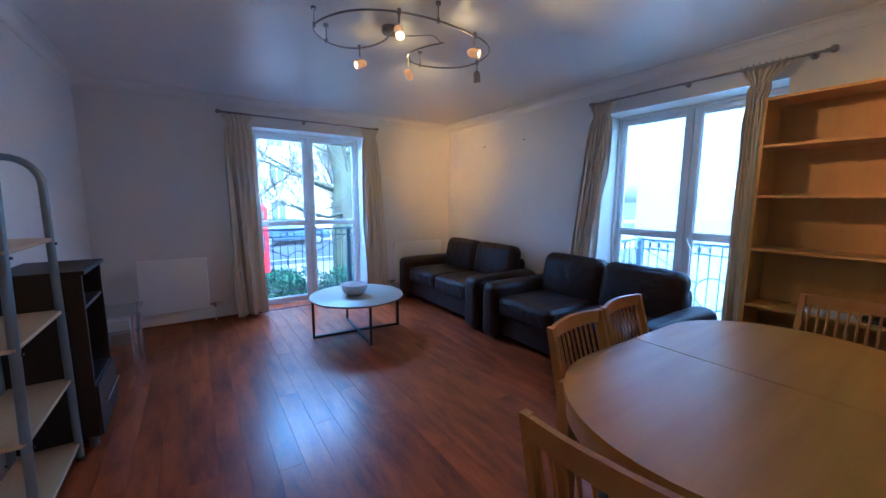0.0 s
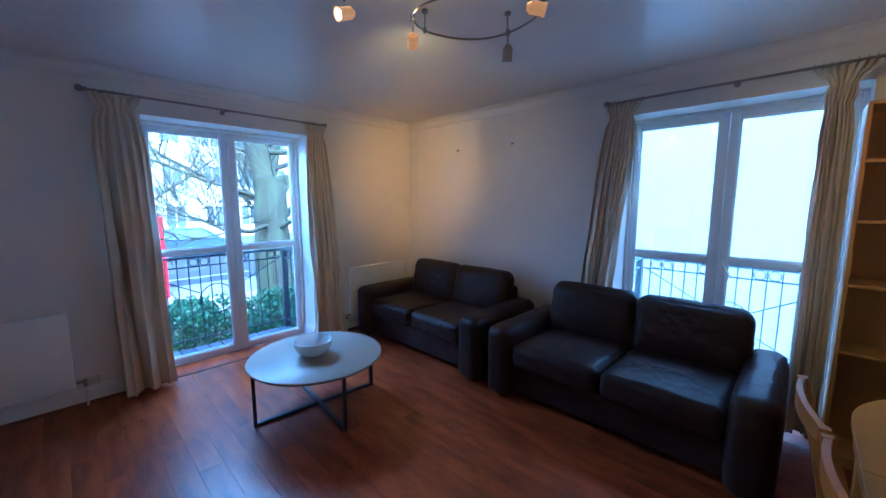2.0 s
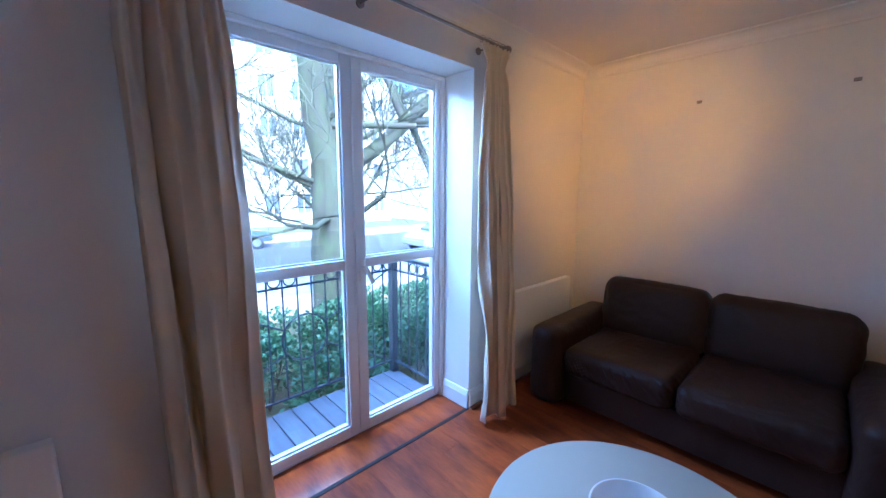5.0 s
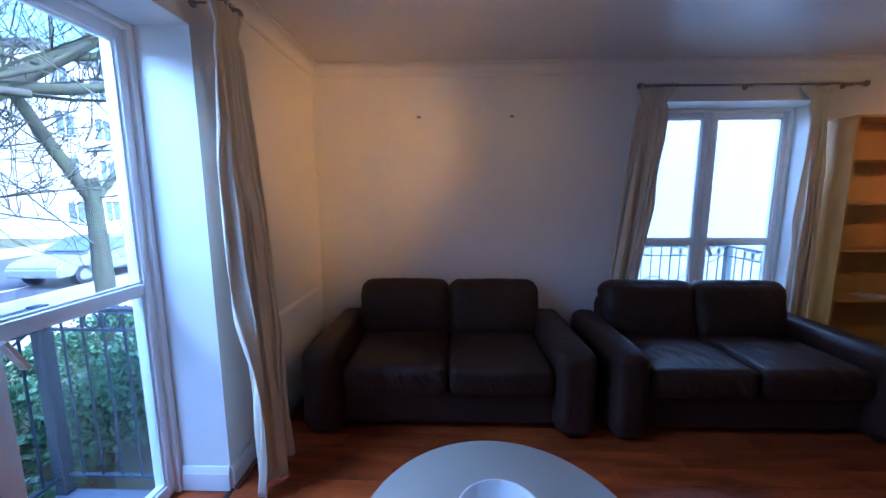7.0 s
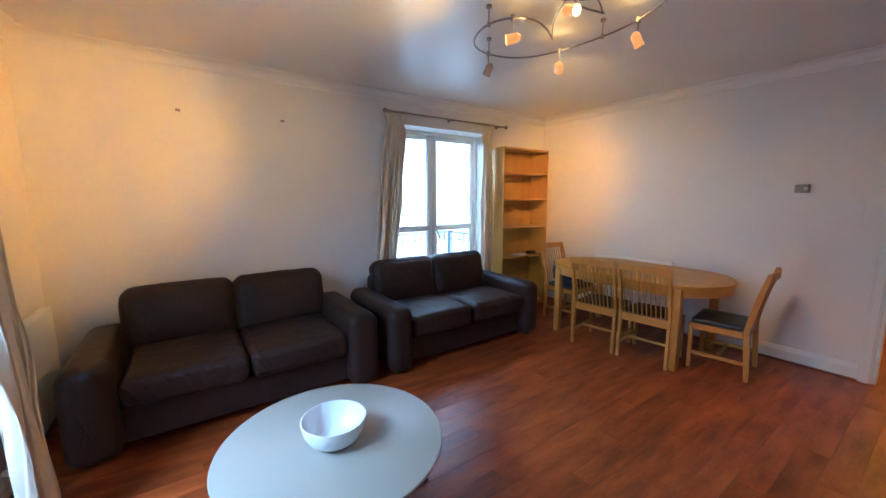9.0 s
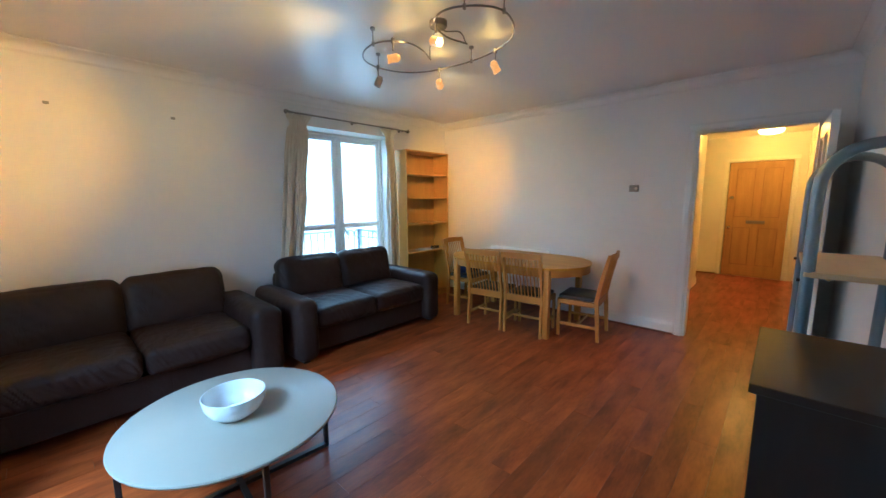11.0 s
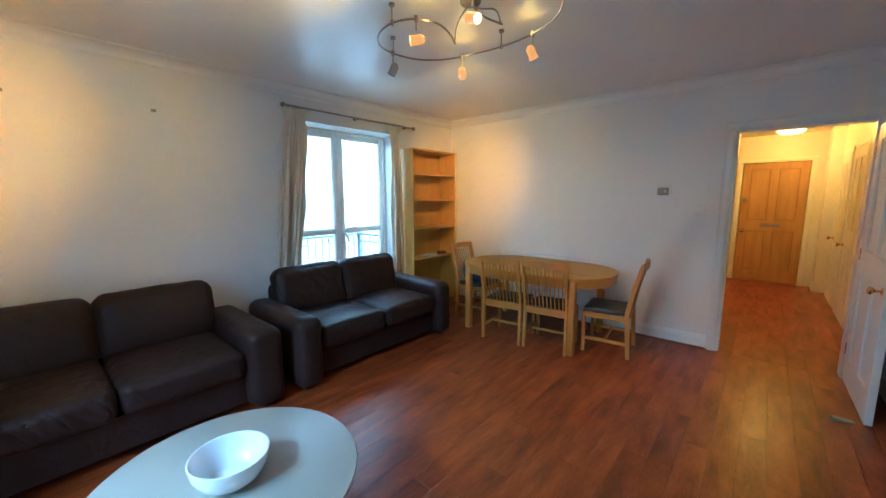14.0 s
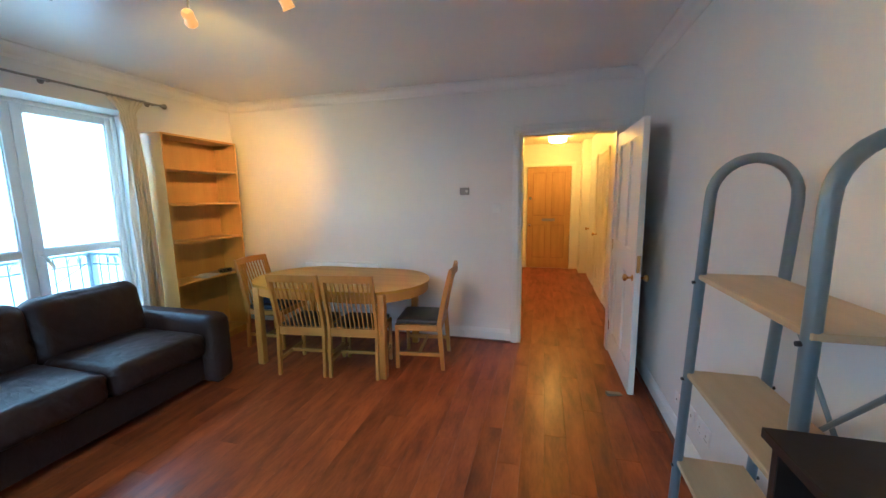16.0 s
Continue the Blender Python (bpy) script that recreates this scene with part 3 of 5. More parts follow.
# --- windows -----------------------------------------------------------------
def french_window(name, label, width, height, m, handle_side=1):
    """A pair of glazed balcony doors with mid rails; x along the wall, y outwards, origin at the low corner."""
    w = thing(name, label, "window", m, kind="structure")
    bm = bmesh.new()
    f = 0.022
    box(bm, (0, 0, 0), (f, 0.07, height), 0.004, 1)
    box(bm, (width - f, 0, 0), (width, 0.07, height), 0.004, 1)
    box(bm, (f, 0, height - f), (width - f, 0.07, height), 0.004, 1)
    box(bm, (f, 0, 0), (width - f, 0.07, 0.022), 0.004, 1)
    part("window_frame", bm, M_UPVC, w)
    bm = bmesh.new()
    for q in ((0.0005, 0.0, 0.030, height - 0.0005), (width - 0.030, 0.0, width - 0.0005, height - 0.0005), (0.030, height - 0.030, width - 0.030, height - 0.0005)):
        box(bm, (q[0], -0.034, q[1]), (q[2], -0.0005, q[3]), 0.004, 1)
    part("cover_strip", bm, M_TRIM, w, "white painted strip sealing the frame to the wall")
    half = (width - 2 * f) / 2
    for i in (0, 1):
        x0 = f + i * half + 0.002
        x1 = x0 + half - 0.004
        s, meet = 0.045, 0.062
        sa, sb = (s, meet) if i == 0 else (meet, s)
        bm = bmesh.new()
        z0, z1, zm = 0.024, height - f - 0.002, 1.04
        box(bm, (x0, -0.012, z0), (x0 + sa, 0.05, z1), 0.006, 2)
        box(bm, (x1 - sb, -0.012, z0), (x1, 0.05, z1), 0.006, 2)
        box(bm, (x0 + sa, -0.011, z0), (x1 - sb, 0.049, z0 + 0.05), 0.006, 2)
        box(bm, (x0 + sa, -0.011, z1 - 0.056), (x1 - sb, 0.049, z1), 0.006, 2)
        box(bm, (x0 + sa, -0.010, zm), (x1 - sb, 0.048, zm + 0.05), 0.006, 2)
        sash = part("sash", bm, M_UPVC, w, "white glazed sash")
        for c0, c1 in ((z0 + 0.05, zm), (zm + 0.05, z1 - 0.056)):
            p = part("pane", bx((x0 + sa - 0.004, 0.014, c0 - 0.004), (x1 - sb + 0.004, 0.018, c1 + 0.004)), M_GLASS, sash, "clear glass pane", None)
            p.visible_shadow = False
            bm = bmesh.new()
            for q in ((x0 + sa, c0, x0 + sa + 0.010, c1), (x1 - sb - 0.010, c0, x1 - sb, c1), (x0 + sa + 0.010, c0, x1 - sb - 0.010, c0 + 0.010), (x0 + sa + 0.010, c1 - 0.010, x1 - sb - 0.010, c1)):
                box(bm, (q[0], 0.002, q[1]), (q[2], 0.013, q[3]))
            part("glazing_bead", bm, M_UPVC, sash)
    bm = bmesh.new()
    hx = width / 2 + 0.036 * handle_side
    box(bm, (hx - 0.014, -0.022, 0.95), (hx + 0.014, -0.012, 1.08), 0.004, 2)
    rod(bm, (hx, -0.022, 1.04), (hx, -0.05, 1.04), 0.008, 10)
    beam(bm, (hx, -0.052, 1.045), (hx + 0.05 * handle_side, -0.052, 0.945), 0.02, 0.014, bevel=0.004)
    part("window_handle", bm, M_WHITEPL, w, "white lever handle")
    return w


french_window("window_1", "white double-glazed balcony doors, closed, overlooking the street tree", W1[1] - W1[0], W_TOP, pose(W1[0], YN + REV - 0.07, 0))
french_window("window_2", "white double-glazed balcony doors, closed, behind the sofa", W2[1] - W2[0], W_TOP, pose(XE + REV - 0.07, W2[1], 0, 0, 0, -90))

# --- curtains and rods ---------------------------------------------------------


def curtain_rod(name, label, a, b, wall_off, brackets):
    """A pole from a to b with ball ends; wall_off points to the wall."""
    t = thing(name, label, "curtain rod")
    a, b, wo = Vector(a), Vector(b), Vector(wall_off)
    part("pole", rod(bmesh.new(), a, b, 0.0085, 14), M_PEWTER, t)
    d = (b - a).normalized()
    for p, s in ((a, -1), (b, 1)):
        bm = bmesh.new()
        lathe(bm, [(0, 0), (0.013, 0), (0.013, 0.008), (0.009, 0.014), (0.018, 0.022), (0.024, 0.034), (0.022, 0.047), (0.013, 0.056), (0, 0.059)], 18)
        f = part("finial", bm, M_PEWTER, t)
        f.matrix_basis = Matrix.Translation(p) @ (d * s).to_track_quat("Z", "Y").to_matrix().to_4x4()
    for k in brackets:
        p = a + (b - a) * k
        bm = bmesh.new()
        rod(bm, p, p + wo, 0.006, 10)
        rod(bm, p + wo * 0.93, p + wo, 0.02, 16)
        rod(bm, p - Vector((0, 0, 0.014)), p + Vector((0, 0, 0.004)), 0.012, 12)
        part("bracket", bm, M_PEWTER, t)
    return t


def curtain(name, label, rodp, along, out, width_top, width_bot, drift, z_top, z_bot, folds, depth=0.055, seed=0, lean=None, width=None):
    """A hanging curtain. rodp: the start under the rod; along: the way along it; out: into the room. drift(s) shifts it on the way down."""
    t = thing(name, label, "curtain")
    rng = random.Random(seed)
    phase = [rng.uniform(-0.5, 0.5) for _ in range(folds + 2)]
    amp = [rng.uniform(0.65, 1.25) for _ in range(folds + 2)]
    nu, nv = folds * 22, 60
    bm = bmesh.new()
    p0, al, o = Vector(rodp), Vector(along).normalized(), Vector(out).normalized()
    grid = []
    for j in range(nv + 1):
        s = j / nv
        z = z_top + (z_bot - z_top) * s
        row = []
        wd = width(s) if width else width_top + (width_bot - width_top) * (s ** 0.8)
        pinch = math.exp(-((s - 0.045) / 0.022) ** 2) + 0.35 * max(0.0, 1 - abs(s - 0.09) / 0.08)
        low = min(1.0, max(0.0, s - 0.05) / 0.35)
        for i in range(nu + 1):
            u = i / nu
            fpos = u * folds
            k = int(fpos)
            a = amp[k] * (1 - (fpos - k)) + amp[k + 1] * (fpos - k)
            ph = phase[k] * (1 - (fpos - k)) + phase[k + 1] * (fpos - k)
            warp = 0.9 * noise.noise(Vector((u * 2.2 + seed * 5, s * 1.3, 1.0)))
            broad = math.sin(2 * math.pi * (fpos * 0.62 + warp * low) + ph * 3 + seed)
            broad = broad * (1 - 0.3 * broad)
            fine = math.sin(2 * math.pi * (fpos * 2.0 + 0.35 * warp) + ph * 4)
            tiny = math.sin(2 * math.pi * fpos * 4.1 + seed)
            off = depth * (a * broad * (0.15 + 0.85 * low) * (0.75 + 0.35 * s) + fine * (0.42 - 0.22 * low) + 0.12 * tiny * (1 - low)) * (1 - 0.55 * pinch)
            xx = u * wd + drift(s) + 0.010 * math.cos(2 * math.pi * fpos * 2 + ph) * low
            xx += (0.5 - u) * width_top * 0.30 * pinch
            off += 0.012 * noise.noise(Vector((u * 7 + seed, s * 9, 0.3)))
            row.append(bm.verts.new(p0 + al * xx + o * (off + (lean(s) if lean else 0)) + Vector((0, 0, z - p0.z + (0.006 * math.sin(fpos * 9) if j == nv else 0)))))
        grid.append(row)
    for j in range(nv):
        for i in range(nu):
            bm.faces.new((grid[j][i], grid[j][i + 1], grid[j + 1][i + 1], grid[j + 1][i]))
    c = part("curtain_cloth", bm, M_CURTAIN, t, smooth=180)
    sol = c.modifiers.new("thickness", "SOLIDIFY")
    sol.thickness = 0.003
    for i in range(folds * 2 + 1):
        u = i / (folds * 2)
        q = p0 + al * (u * width_top + drift(0)) + Vector((0, 0, z_top - p0.z + 0.012))
        pts = [q + Vector((0, 0, 0.017 * math.cos(a))) + o * 0.017 * math.sin(a) for a in [2 * math.pi * k / 14 for k in range(14)]]
        part("curtain_ring", tube(bmesh.new(), pts, 0.0018, 5, closed=True), M_PEWTER, t)
    return t


ROD_Z = 2.305
curtain_rod("curtain_rod", "dark pewter curtain pole with ball ends over the balcony doors", (0.17, YN - 0.14, ROD_Z), (1.93, YN - 0.14, ROD_Z), (0, 0.14, 0), (0.04, 0.5, 0.96))
curtain_rod("curtain_rod", "dark pewter curtain pole with ball ends over the sofa window", (XE - 0.075, 2.46, ROD_Z), (XE - 0.075, 0.86, ROD_Z), (0.075, 0, 0), (0.04, 0.5, 0.96))
curtain("curtain", "beige cotton curtain drawn back beside the radiator", (0.165, YN - 0.14, ROD_Z), (1, 0, 0), (0, -1, 0), 0.30, 0.33, lambda s: 0.02 * s, ROD_Z - 0.012, 0.02, 3, 0.055, 1)
curtain("curtain", "beige cotton curtain drawn back beside the small sofa", (1.735, YN - 0.14, ROD_Z), (1, 0, 0), (0, -1, 0), 0.24, 0.33, lambda s: 0.0, ROD_Z - 0.012, 0.03, 4, 0.036, 6, lambda s: 0.09 * s ** 1.5)
curtain("curtain", "beige cotton curtain caught behind the sofa", (XE - 0.08, 2.50, ROD_Z), (0, -1, 0), (-1, 0, 0), 0.275, 0.24, lambda s: -0.15 * min(1, s * 1.5), ROD_Z - 0.012, 0.05, 4, 0.038, 3)
curtain("curtain", "beige cotton curtain drawn back beside the bookcase", (XE - 0.08, 1.29, ROD_Z), (0, -1, 0), (-1, 0, 0), 0.28, 0.14, lambda s: 0.05 * min(1.0, s * 9), ROD_Z - 0.012, 0.05, 4, 0.034, 4, lambda s: 0.05 * min(1.0, s * 7), lambda s: 0.28 - 0.14 * min(1.0, s / 0.10))


# --- radiators and wall fittings -----------------------------------------------
def radiator(label, x0, x1, z0, z1, y, valve_x):
    r = thing("radiator", label, "radiator")
    part("radiator_panel", bx((x0, y - 0.075, z0), (x1, y - 0.055, z1), 0.008, 3), M_RAD, r)
    bm = bmesh.new()
    box(bm, (x0 + 0.004, y - 0.055, z1 - 0.018), (x1 - 0.004, y - 0.02, z1 - 0.004), 0.002, 1)
    for side in (x0 + 0.002, x1 - 0.012):
        box(bm, (side, y - 0.056, z0 + 0.02), (side + 0.010, y - 0.02, z1 - 0.019), 0.002, 1)
    part("radiator_grille", bm, M_RAD, r)
    bm = bmesh.new()
    for k in range(int((x1 - x0) / 0.035)):
        xx = x0 + 0.02 + k * 0.035
        box(bm, (xx, y - 0.054, z0 + 0.03), (xx + 0.016, y - 0.03, z1 - 0.03))
    part("radiator_fins", bm, M_RAD, r)
    for xx in (x0 + 0.12, x1 - 0.12):
        part("radiator_bracket", bx((xx, y - 0.03, z0 + 0.05), (xx + 0.03, y + 0.0, z1 - 0.05)), M_RAD, r)
    s = 1 if valve_x > x1 else -1
    end = x1 if s > 0 else x0
    v = part("valve", rod(rod(bmesh.new(), (end, y - 0.055, z0 + 0.04), (end + s * 0.05, y - 0.055, z0 + 0.04), 0.011, 12), (end + s * 0.05, y - 0.055, z0 + 0.055), (end + s * 0.05, y - 0.055, z0 + 0.0), 0.013, 12), M_PEWTER, r, "dull metal valve body")
    part("valve_head", rod(bmesh.new(), (end + s * 0.06, y - 0.055, z0 + 0.04), (end + s * 0.13, y - 0.055, z0 + 0.045), 0.018, 16, 0.016), M_PLASTIC, r, "cream thermostatic valve head")
    part("feed_pipe", rod(bmesh.new(), (end + s * 0.05, y - 0.055, 0.001), (end + s * 0.05, y - 0.055, z0), 0.008, 10), M_TRIM, r, "white painted pipe")
    return r


radiator("white panel radiator under bare wall beside the curtain", -0.68, -0.07, 0.155, 0.73, YN, 0.1)
radiator("white panel radiator in the corner behind the sofa", 2.24, 3.05, 0.155, 0.76, YN, 2.2)

bare = radiator("white panel radiator on the wall behind the dining table", 1.45, 2.33, 0.155, 0.755, -0.001, 1.4)
bare.matrix_basis = pose(3.78, 0, 0, 0, 0, 180)
socket = thing("wall_socket", "white double wall socket low on the wall behind the shelves", "wall socket")
part("socket_plate", bx((XW + 0.0005, 1.55, 0.24), (XW + 0.010, 1.696, 0.326), 0.003, 2), M_WHITEPL, socket)
for yy in (1.585, 1.661):
    part("socket_switch", bx((XW + 0.010, yy - 0.008, 0.296), (XW + 0.014, yy + 0.008, 0.312), 0.001, 1), M_WHITEPL, socket)
    bm = bmesh.new()
    for dy, z0, w_, h_ in ((0, 0.276, 0.003, 0.007), (-0.011, 0.256, 0.006, 0.0025), (0.011, 0.256, 0.006, 0.0025)):
        box(bm, (XW + 0.010, yy + dy - w_, z0), (XW + 0.0108, yy + dy + w_, z0 + h_ * 1.6))
    part("socket_pins", bm, M_GREYPL, socket)
for yy, zz, hh in ((1.255, 0.215, 0.07), (1.47, 0.235, 0.086)):
    single = thing("wall_socket", "small white single wall outlet low on the wall", "wall socket")
    part("socket_plate", bx((XW + 0.0005, yy - hh / 2, zz), (XW + 0.009, yy + hh / 2, zz + hh), 0.003, 2), M_WHITEPL, single)
    part("socket_hole", rod(bmesh.new(), (XW + 0.0088, yy, zz + hh * 0.45), (XW + 0.0096, yy, zz + hh * 0.45), 0.008, 14), M_GREYPL, single)
thermo = thing("thermostat", "small grey room thermostat on the white wall", "thermostat")
part("thermostat_body", bx((0.485, 0.0005, 1.465), (0.575, 0.03, 1.535), 0.006, 2), M_GREYPL, thermo)
part("dial", rod(bmesh.new(), (0.505, 0.028, 1.50), (0.505, 0.036, 1.50), 0.014, 18), M_PLASTIC, thermo)
switch = thing("light_switch", "white single light switch beside the doorway", "light switch")
part("switch_plate", bx((0.175, 0.0005, 1.29), (0.261, 0.009, 1.376), 0.003, 2), M_WHITEPL, switch)
part("rocker", bx((0.205, 0.0085, 1.318), (0.231, 0.014, 1.348), 0.002, 1), M_WHITEPL, switch)

for k, yy in enumerate((4.20, 3.455)):
    hook = thing("wall_hook", "small bare picture fixing on the white wall", "picture hook", group="picture fixings on the wall")
    part("plate", bx((XE - 0.004, yy - 0.016, 2.096), (XE - 0.0005, yy + 0.016, 2.116), 0.001, 1), M_GREYPL, hook)
    part("screw", rod(bmesh.new(), (XE - 0.004, yy, 2.102), (XE - 0.022, yy, 2.094), 0.004, 8), M_PEWTER, hook)


# --- the ceiling track light ------------------------------------------------------
track_light = thing("track_light", "curled metal ceiling track with five small spotlights, four lit", "ceiling light")
RING = [(1.295, 2.30), (1.225, 2.44), (1.195, 2.58), (1.245, 2.69), (1.365, 2.745), (1.525, 2.71), (1.655, 2.605), (1.70, 2.45), (1.655, 2.27), (1.53, 2.15), (1.345, 2.095), (1.105, 2.07), (0.88, 2.105), (0.69, 2.20), (0.575, 2.35), (0.525, 2.52), (0.575, 2.65), (0.70, 2.74), (0.82, 2.735), (0.915, 2.64), (0.96, 2.49), (0.935, 2.33)]
part("track", tube(bmesh.new(), smooth_path([(x, y, TRACK_Z) for x, y in RING], 5), 0.0055, 8), M_PEWTER, track_light)
part("canopy", lathe(bmesh.new(), [(0, HC - 0.0005), (0.055, HC - 0.0005), (0.055, HC - 0.03), (0.05, HC - 0.036), (0, HC - 0.036)], 28, (1.015, 2.515, 0)), M_PEWTER, track_light)
bm = bmesh.new()
tube(bm, smooth_path([(1.015, 2.515, HC - 0.03), (1.0, 2.46, HC - 0.045), (0.935, 2.40, HC - 0.05), (0.936, 2.338, TRACK_Z)], 4), 0.004, 6)
tube(bm, smooth_path([(1.015, 2.515, HC - 0.03), (1.12, 2.46, HC - 0.045), (1.24, 2.36, HC - 0.05), (1.285, 2.315, TRACK_Z)], 4), 0.004, 6)
part("feed_arm", bm, M_PEWTER, track_light)
for x, y in ((1.695, 2.455), (1.105, 2.07), (0.525, 2.525), (1.375, 2.745), (0.65, 2.705)):
    bm = bmesh.new()
    rod(bm, (x, y, TRACK_Z), (x, y, HC - 0.012), 0.004, 8)
    rod(bm, (x, y, HC - 0.014), (x, y, HC - 0.0005), 0.016, 16)
    rod(bm, (x, y, TRACK_Z - 0.012), (x, y, TRACK_Z + 0.014), 0.009, 10)
    part("support", bm, M_PEWTER, track_light)


def spotlight(p, aim, power, size=0.025):
    """A small spotlight that hangs from the track at p and points at aim."""
    px, py = p
    head = Vector((px, py, TRACK_Z - 0.105))
    d = (Vector(aim) - head).normalized()
    turn = d.to_track_quat("-Z", "Y").to_matrix().to_4x4()
    bm = bmesh.new()
    rod(bm, (px, py, TRACK_Z + 0.012), (px, py, TRACK_Z - 0.06), 0.0045, 8)
    rod(bm, (px, py, TRACK_Z - 0.014), (px, py, TRACK_Z + 0.016), 0.011, 12)
    body = part("spotlight", bm, M_PEWTER, track_light, "lit spotlight on a short stem" if power else "unlit spotlight on a short stem")
    bm = lathe(bmesh.new(), [(0, 0.045), (0.014, 0.045), (0.018, 0.035), (0.026, 0.028), (size, -0.02), (size + 0.004, -0.034), (size, -0.034), (size - 0.004, -0.02), (0.022, 0.022), (0, 0.026)], 24)
    sh = part("shade", bm, M_SHADE if power else M_SHADE_OFF, body, "glowing amber glass shade" if power else "dull grey shade")
    sh.matrix_basis = Matrix.Translation(head) @ turn
    bm = bmesh.new()
    bmesh.ops.create_uvsphere(bm, u_segments=14, v_segments=10, radius=0.016)
    bl = part("bulb", bm, M_BULB if power else M_CERAMIC, body)
    bl.matrix_basis = Matrix.Translation(head + d * 0.012)
    if power:
        lamp("spot", "SPOT", power, (1.0, 0.345, 0.04), Matrix.Translation(head + d * 0.05) @ turn, size=0.05, cone=48, blend=1.0)
        lamp("spot_halo", "SPOT", power * (0.42 if power < 11 else 0.17), WARM, Matrix.Translation(head + d * 0.05) @ turn, size=0.05, cone=105, blend=1.0)
        lamp("spill", "POINT", 0.02 + power * 0.0022, WARM, Matrix.Translation(head + Vector((0, 0, 0.08)) - d * 0.06), size=0.03)


for s in SPOTS:
    spotlight(*s)

dome = thing("ceiling_lamp", "lit round opal glass ceiling lamp in the hallway", "ceiling light")
part("lamp_base", rod(bmesh.new(), (-0.42, -3.18, HALL_H - 0.022), (-0.42, -3.18, HALL_H - 0.0005), 0.13, 32), M_WHITEPL, dome)
part("opal_shade", lathe(bmesh.new(), [(0.145, HALL_H - 0.02), (0.15, HALL_H - 0.045), (0.135, HALL_H - 0.075), (0.09, HALL_H - 0.095), (0, HALL_H - 0.105)], 32, (-0.42, -3.18, 0)), M_DOME, dome)
lamp("hall_lamp_and_fill", "POINT", 1.2, AMBER, pose(-0.42, -3.18, HALL_H - 0.16), size=0.1)
# fill light added near the doorway to brighten the hall; it has no fitting
lamp("hall_lamp_and_fill", "POINT", 0.65, AMBER, pose(-0.35, -1.0, HALL_H - 0.16), size=0.1)


# --- sofas -------------------------------------------------------------------------
def sofa(label, width, m, seed, arm=0.24, worn=0.008, fine=1.0):
    """A two-seat leather sofa; its back runs along x at the high y side; origin at the middle of the front edge on the floor."""
    s = thing("sofa", label, "sofa", m)
    D = 0.96
    inner = width - 2 * arm
    part("base", soft_box((inner + 0.02, D - 0.14, 0.22), 0.02, 6, at=(0, D / 2 + 0.035, 0.165)), M_LEATHER, s, smooth=60)
    part("back_frame", soft_box((inner + 0.03, 0.20, 0.62), 0.05, 8, wrinkle=0.004, seed=seed, at=(0, D - 0.10, 0.37)), M_LEATHER, s, smooth=60)
    for k in (-1, 1):
        bm = soft_box((arm, D - 0.02, 0.55), 0.078, 18, bulge=(0.008, 0.0, 0.004), wrinkle=0.004, seed=seed + k, at=(k * (width / 2 - arm / 2), D / 2 - 0.01, 0.295))
        part("armrest", bm, M_LEATHER, s, smooth=60)
        cw = inner / 2
        bm = soft_box((cw - 0.006, 0.66, 0.185), 0.055, 64, bulge=(0.004, 0.010, 0.022), wrinkle=worn, seed=seed + 5 + k, at=(k * cw / 2, 0.365, 0.362), freq=7, crease=worn * (1.7 if k < 0 else 0.7) if fine else worn * 0.5)
        part("seat_cushion", bm, M_LEATHER, s, smooth=60)
        bm = soft_box((cw + 0.040, 0.21, 0.45), 0.085, 28, bulge=(0.006, 0.035, 0.012), wrinkle=worn, seed=seed + 9 + k, freq=6, crease=worn * 1.2)
        c = part("back_cushion", bm, M_LEATHER, s, smooth=60)
        c.matrix_basis = pose(k * (cw / 2 + 0.012), 0.765, 0.605, -11)
    for x in (-width / 2 + 0.1, width / 2 - 0.1):
        for y in (0.1, D - 0.1):
            part("foot", bx((x - 0.03, y - 0.03, 0.0), (x + 0.03, y + 0.03, 0.06), 0.004, 1), M_BLACK, s)
    return s


sofa("dark brown leather two-seat sofa in the room corner, creased seats", 1.79, pose(2.22, 3.955, 0, 0, 0, -90), 3)
sofa("dark brown leather two-seat sofa below the window, sagging cushions", 1.73, pose(2.20, 2.105, 0, 0, 0, -90), 17, arm=0.21, worn=0.009, fine=0.0)

# --- coffee table and bowl -----------------------------------------------------------
CT = (1.207, 3.772)
ct = thing("coffee_table", "round coffee table, white lacquered top on thin black metal legs", "coffee table", pose(CT[0], CT[1], 0, 0, 0, -5))
CTZ = 0.40
part("tabletop", lathe(bmesh.new(), [(0, CTZ - 0.022), (0.465, CTZ - 0.022), (0.472, CTZ - 0.016), (0.475, CTZ - 0.008), (0.472, CTZ - 0.002), (0.468, CTZ), (0, CTZ)], 72), M_TOP, ct)
for k in range(4):
    a = math.pi / 2 * k
    c, s_ = math.cos(a), math.sin(a)
    part("leg", beam(bmesh.new(), (0.445 * c, 0.445 * s_, 0.0), (0.445 * c, 0.445 * s_, CTZ - 0.023), 0.022, 0.022, up=(c, s_, 0), bevel=0.002), M_BLACK, ct)
part("cross_bar", beam(bmesh.new(), (-0.434, 0, 0.0115), (0.434, 0, 0.0115), 0.022, 0.022, bevel=0.002), M_BLACK, ct)
part("cross_bar", beam(bmesh.new(), (0, 0.012, 0.0115), (0, 0.434, 0.0115), 0.022, 0.022, bevel=0.002), M_BLACK, ct)
part("cross_bar", beam(bmesh.new(), (0, -0.012, 0.0115), (0, -0.434, 0.0115), 0.022, 0.022, bevel=0.002), M_BLACK, ct)
BS = 1.08
